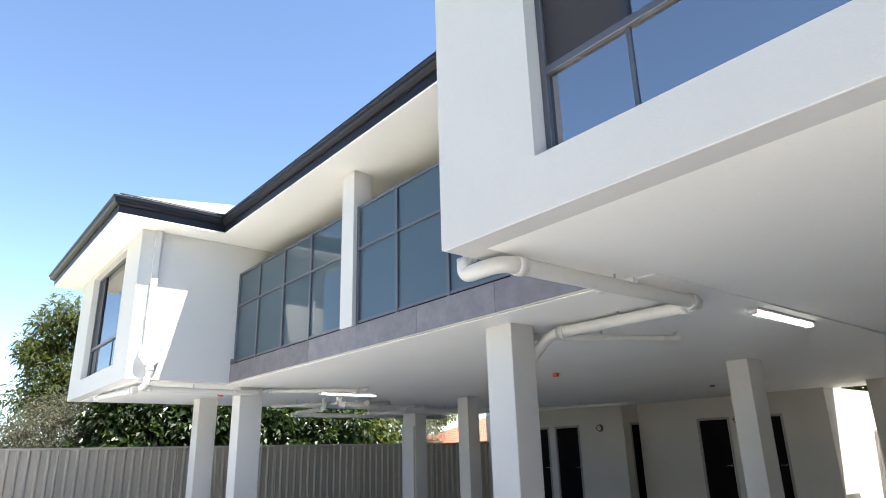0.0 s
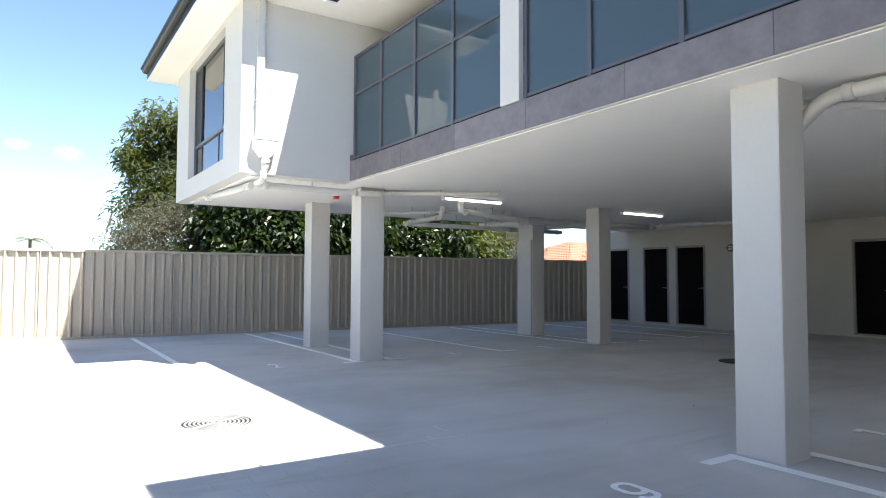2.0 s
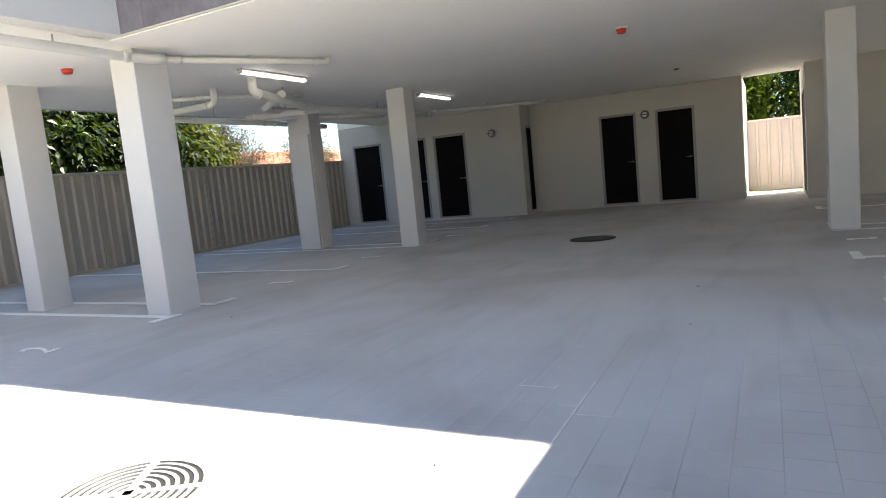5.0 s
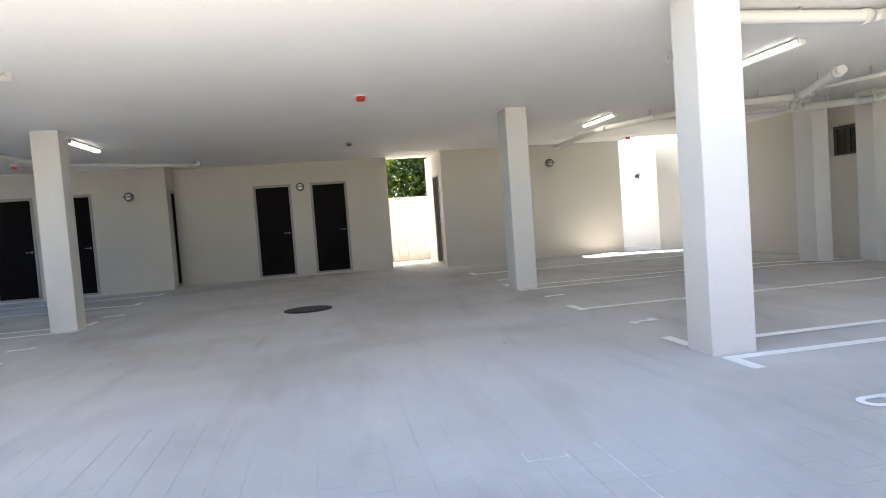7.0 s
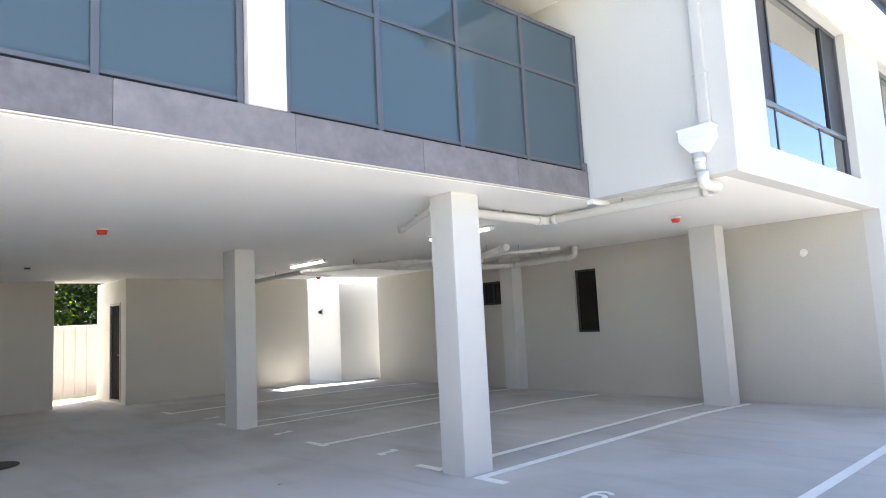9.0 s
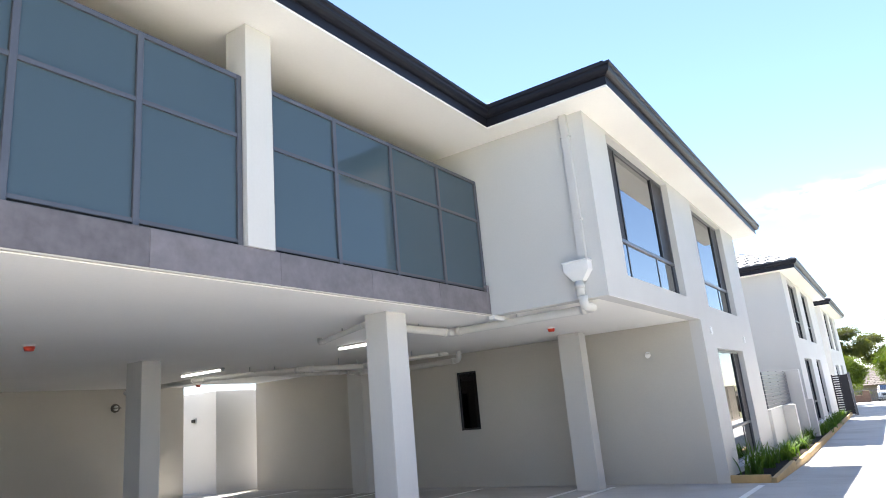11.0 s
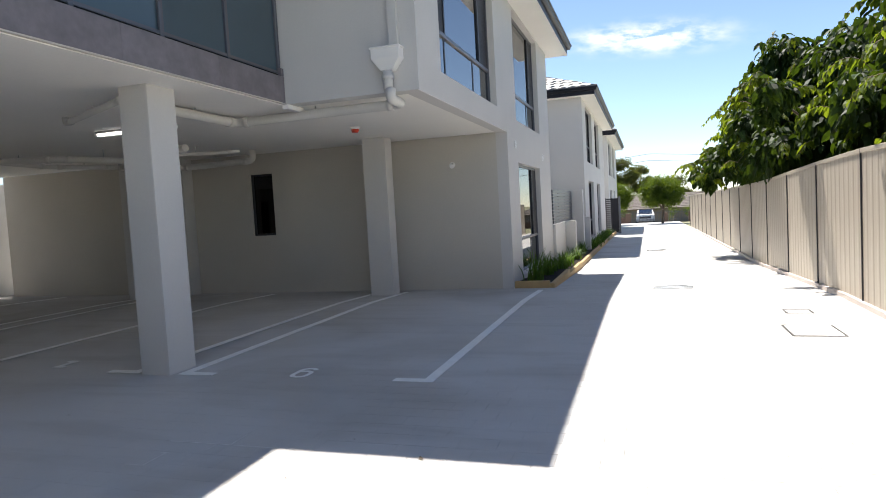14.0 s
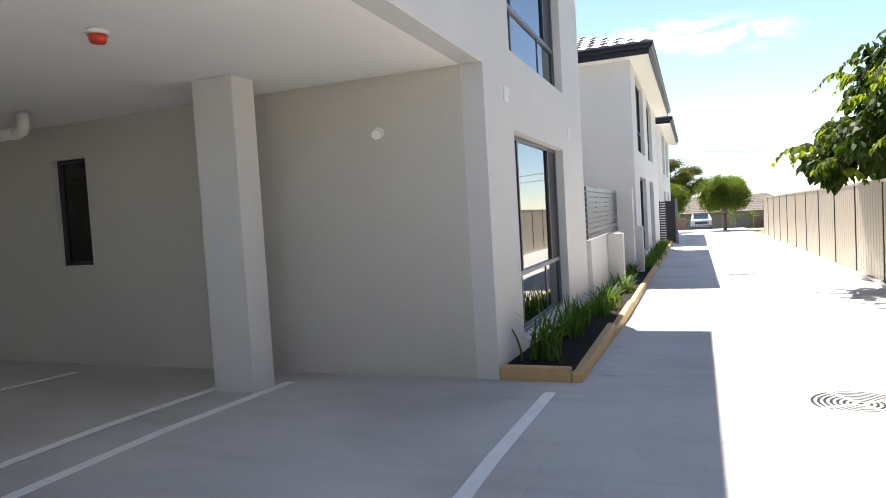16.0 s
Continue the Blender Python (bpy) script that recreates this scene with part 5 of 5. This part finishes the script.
for a, b in ((2.17, 6.5), (-6.5, -3.22)):
    setting("brick_wall_low", bev(boxes((a, b, -46.0, -45.78, -1.4, -0.15)), 0.01), BRICK, "low red-brown brick front wall", "wall")


def car(x, y, rz):
    c = base("car", x, y, zg(y), "white older sedan parked facing the driveway", "car", rz=rz)
    bm = bmesh.new()
    prof = [(-2.1, 0.35), (-2.12, 0.7), (-1.95, 0.88), (-1.0, 0.95), (-0.45, 1.38), (0.75, 1.4), (1.35, 0.98), (2.05, 0.92), (2.15, 0.6), (2.1, 0.35)]
    sides = []
    for s in (-1, 1):
        sides.append([bm.verts.new((s * (0.82 if z < 1.0 else 0.66), u, z)) for u, z in prof])
    n = len(prof)
    for i in range(n):
        bm.faces.new((sides[0][i], sides[0][(i + 1) % n], sides[1][(i + 1) % n], sides[1][i]))
    bm.faces.new(sides[0])
    bm.faces.new(sides[1][::-1])
    part("body", bev(bm, 0.05, 2), CARPAINT, c)
    part("windscreen", boxes((-0.6, 0.6, 0.0, 0.012, 0.0, 0.5, pose(0, 1.34, 1.0, 36, 0, 0))), GLASS, c)
    part("grille", boxes((-0.5, 0.5, 2.11, 2.16, 0.6, 0.78)), DARKALU, c)
    part("bumper", bev(boxes((-0.84, 0.84, 2.08, 2.22, 0.38, 0.54)), 0.02), STEEL, c)
    for s in (-0.65, 0.65):
        part("headlight", boxes((s - 0.13, s + 0.13, 2.1, 2.165, 0.6, 0.78)), WHITEPL, c)
    for s in (-0.78, 0.78):
        for u in (-1.3, 1.35):
            wv = part("wheel", tube(bmesh.new(), (s - 0.09, u, 0.31), (s + 0.09, u, 0.31), 0.31, 20), TYRE, c)
            part("rim", tube(bmesh.new(), (s - 0.095, u, 0.31), (s + 0.095, u, 0.31), 0.18, 14), STEEL, wv)


car(0.6, -55.5, 0)

# ---- small things on walls and ground ----
for y, z in ((-1.55, 2.47), (-4.75, 2.42)):
    v = base("wall_vent", XF, y, z, "small white louvred wall vent", "vent", "wall vents")
    part("plate", bev(boxes((-0.012, 0.0, -0.07, 0.07, -0.07, 0.07)), 0.003, 1), WHITEPL, v)
    for k in range(4):
        part("louvre", boxes((-0.022, -0.012, -0.055, 0.055, -0.05 + k * 0.03, -0.038 + k * 0.03)), WHITEPL, v)
hr = base("hose_tap", 15.7, 0.0, 1.8, "small round tap fitting on the enclosure wall", "tap")
part("plate", tube(bmesh.new(), (0, 0, 0), (0, 0.02, 0), 0.09, 24), STEEL, hr)
part("boss", tube(bmesh.new(), (0, 0.02, 0), (0, 0.09, 0), 0.05, 20, 0.04), IRON, hr)
pole = base("power_pole", 7.5, -57.5, zg(-57), "grey timber power pole on the street", "pole")
part("shaft", tube(bmesh.new(), (0, 0, -0.3), (0, 0, 7.6), 0.13, 12, 0.09), BARK, pole)
part("crossarm", boxes((-0.9, 0.9, -0.06, 0.06, 6.9, 7.05)), BARK, pole)
for k, z in enumerate((6.95, 6.3)):
    w = base("power_line", 40, -57.5, z + zg(-57), "thin dark overhead power line", "cable", "power lines")
    part("wire", pipe_run(bmesh.new(), [(-80 * t, 0, -1.2 * math.sin(math.pi * ((t * 2) % 1))) for t in [i / 20 for i in range(21)]], 0.02, n=6, bend=0.4), IRON, w)
rl = random.Random(77)
vs, fs = [], []
for _ in range(40):
    x, y = (rl.uniform(9.5, 15.4), rl.uniform(6.8, 10.6)) if rl.random() < 0.6 else (rl.uniform(0.5, 13), rl.uniform(5, 11))
    a, s = rl.uniform(0, 6.28), rl.uniform(0.01, 0.032)
    k = len(vs)
    vs += [(x + s * math.cos(a + q) * (1 if i % 2 else 0.5), y + s * math.sin(a + q) * (1 if i % 2 else 0.5), 0.003 + 0.006 * (i % 2)) for i, q in enumerate((0, 1.57, 3.14, 4.71))]
    fs.append((k, k + 1, k + 2, k + 3))
me = bpy.data.meshes.new("leaf_litter")
me.from_pydata(vs, [], fs)
me.materials.append(BARK)
tagged(new("leaf_litter", me), "scattered dry brown leaves on the paving", "leaf litter", kind="stuff")

# ---- paving blocks, the nearest as single pieces ----
PW, PD = 0.232, 0.166
pav = base("paving", 0, 0, 0, "pale grey concrete block paving laid in running bond", "paving", kind="structure")


def paver_verts(x0, x1, y0, y1, lift, e=0.0006, g=0.0002):
    za, zb2 = zg(y0) - 0.0015, zg(y1) - 0.0015
    lo = [(x0 + g, y0 + g, za), (x1 - g, y0 + g, za), (x1 - g, y1 - g, zb2), (x0 + g, y1 - g, zb2)]
    hi = [(x0 + g + e, y0 + g + e, za + 0.0015 + lift), (x1 - g - e, y0 + g + e, za + 0.0015 + lift), (x1 - g - e, y1 - g - e, zb2 + 0.0015 + lift), (x0 + g + e, y1 - g - e, zb2 + 0.0015 + lift)]
    return lo + hi


FACES = [(4, 5, 6, 7), (0, 1, 5, 4), (1, 2, 6, 5), (2, 3, 7, 6), (3, 0, 4, 7)]
rnd = random.Random(9)
near_mesh = {}
verts, faces = [], []
for j in range(round((17.2 + 9) / PD)):
    y0 = -9 + j * PD
    off = (j % 2) * PW / 2 + rnd.uniform(-0.004, 0.004)
    for i in range(-1, 30):
        x0 = -1.82 + i * PW + off
        x1 = min(x0 + PW, 4.6)
        x0 = max(x0, -1.82)
        if x1 - x0 < 0.03 or (x0 < 2.7 and x1 > 2.0 and y0 < -0.95) or (x1 > 2.7 and y0 < -0.9):
            continue
        cx, cy = (x0 + x1) / 2, y0 + PD / 2
        lift = rnd.uniform(-0.0003, 0.0003)
        if y0 > 1.2 and abs(x1 - x0 - PW) < 1e-6 and 0.3 < cx < 3.2 and 6.8 < cy < 10.3:
            g = 0.0011 if cx < 2.5 and cy > 7.9 else 0.0004
            if g not in near_mesh:
                near_mesh[g] = bpy.data.meshes.new("paver")
                near_mesh[g].from_pydata(paver_verts(-PW / 2, PW / 2, 2 - PD / 2, 2 + PD / 2, 0, 0.0008, g), [], FACES)
                near_mesh[g].transform(Matrix.Translation((0, -2, 0)))
                near_mesh[g].materials.append(PAVE)
            shared("paver", near_mesh[g], pav, pose(cx, cy, lift))
        else:
            k = len(verts)
            verts += paver_verts(x0, x1, y0, y0 + PD, lift, 0.0008, 0.0009 if cx < 2.4 and cy > 4.6 else 0.0002)
            faces += [tuple(k + q for q in f) for f in FACES]
me = bpy.data.meshes.new("pavers")
me.from_pydata(verts, [], faces)
me.materials.append(PAVE)
rest = new("pavers", me)
rest.parent = pav
tagged(rest, "further paving blocks of the driveway", kind="stuff")
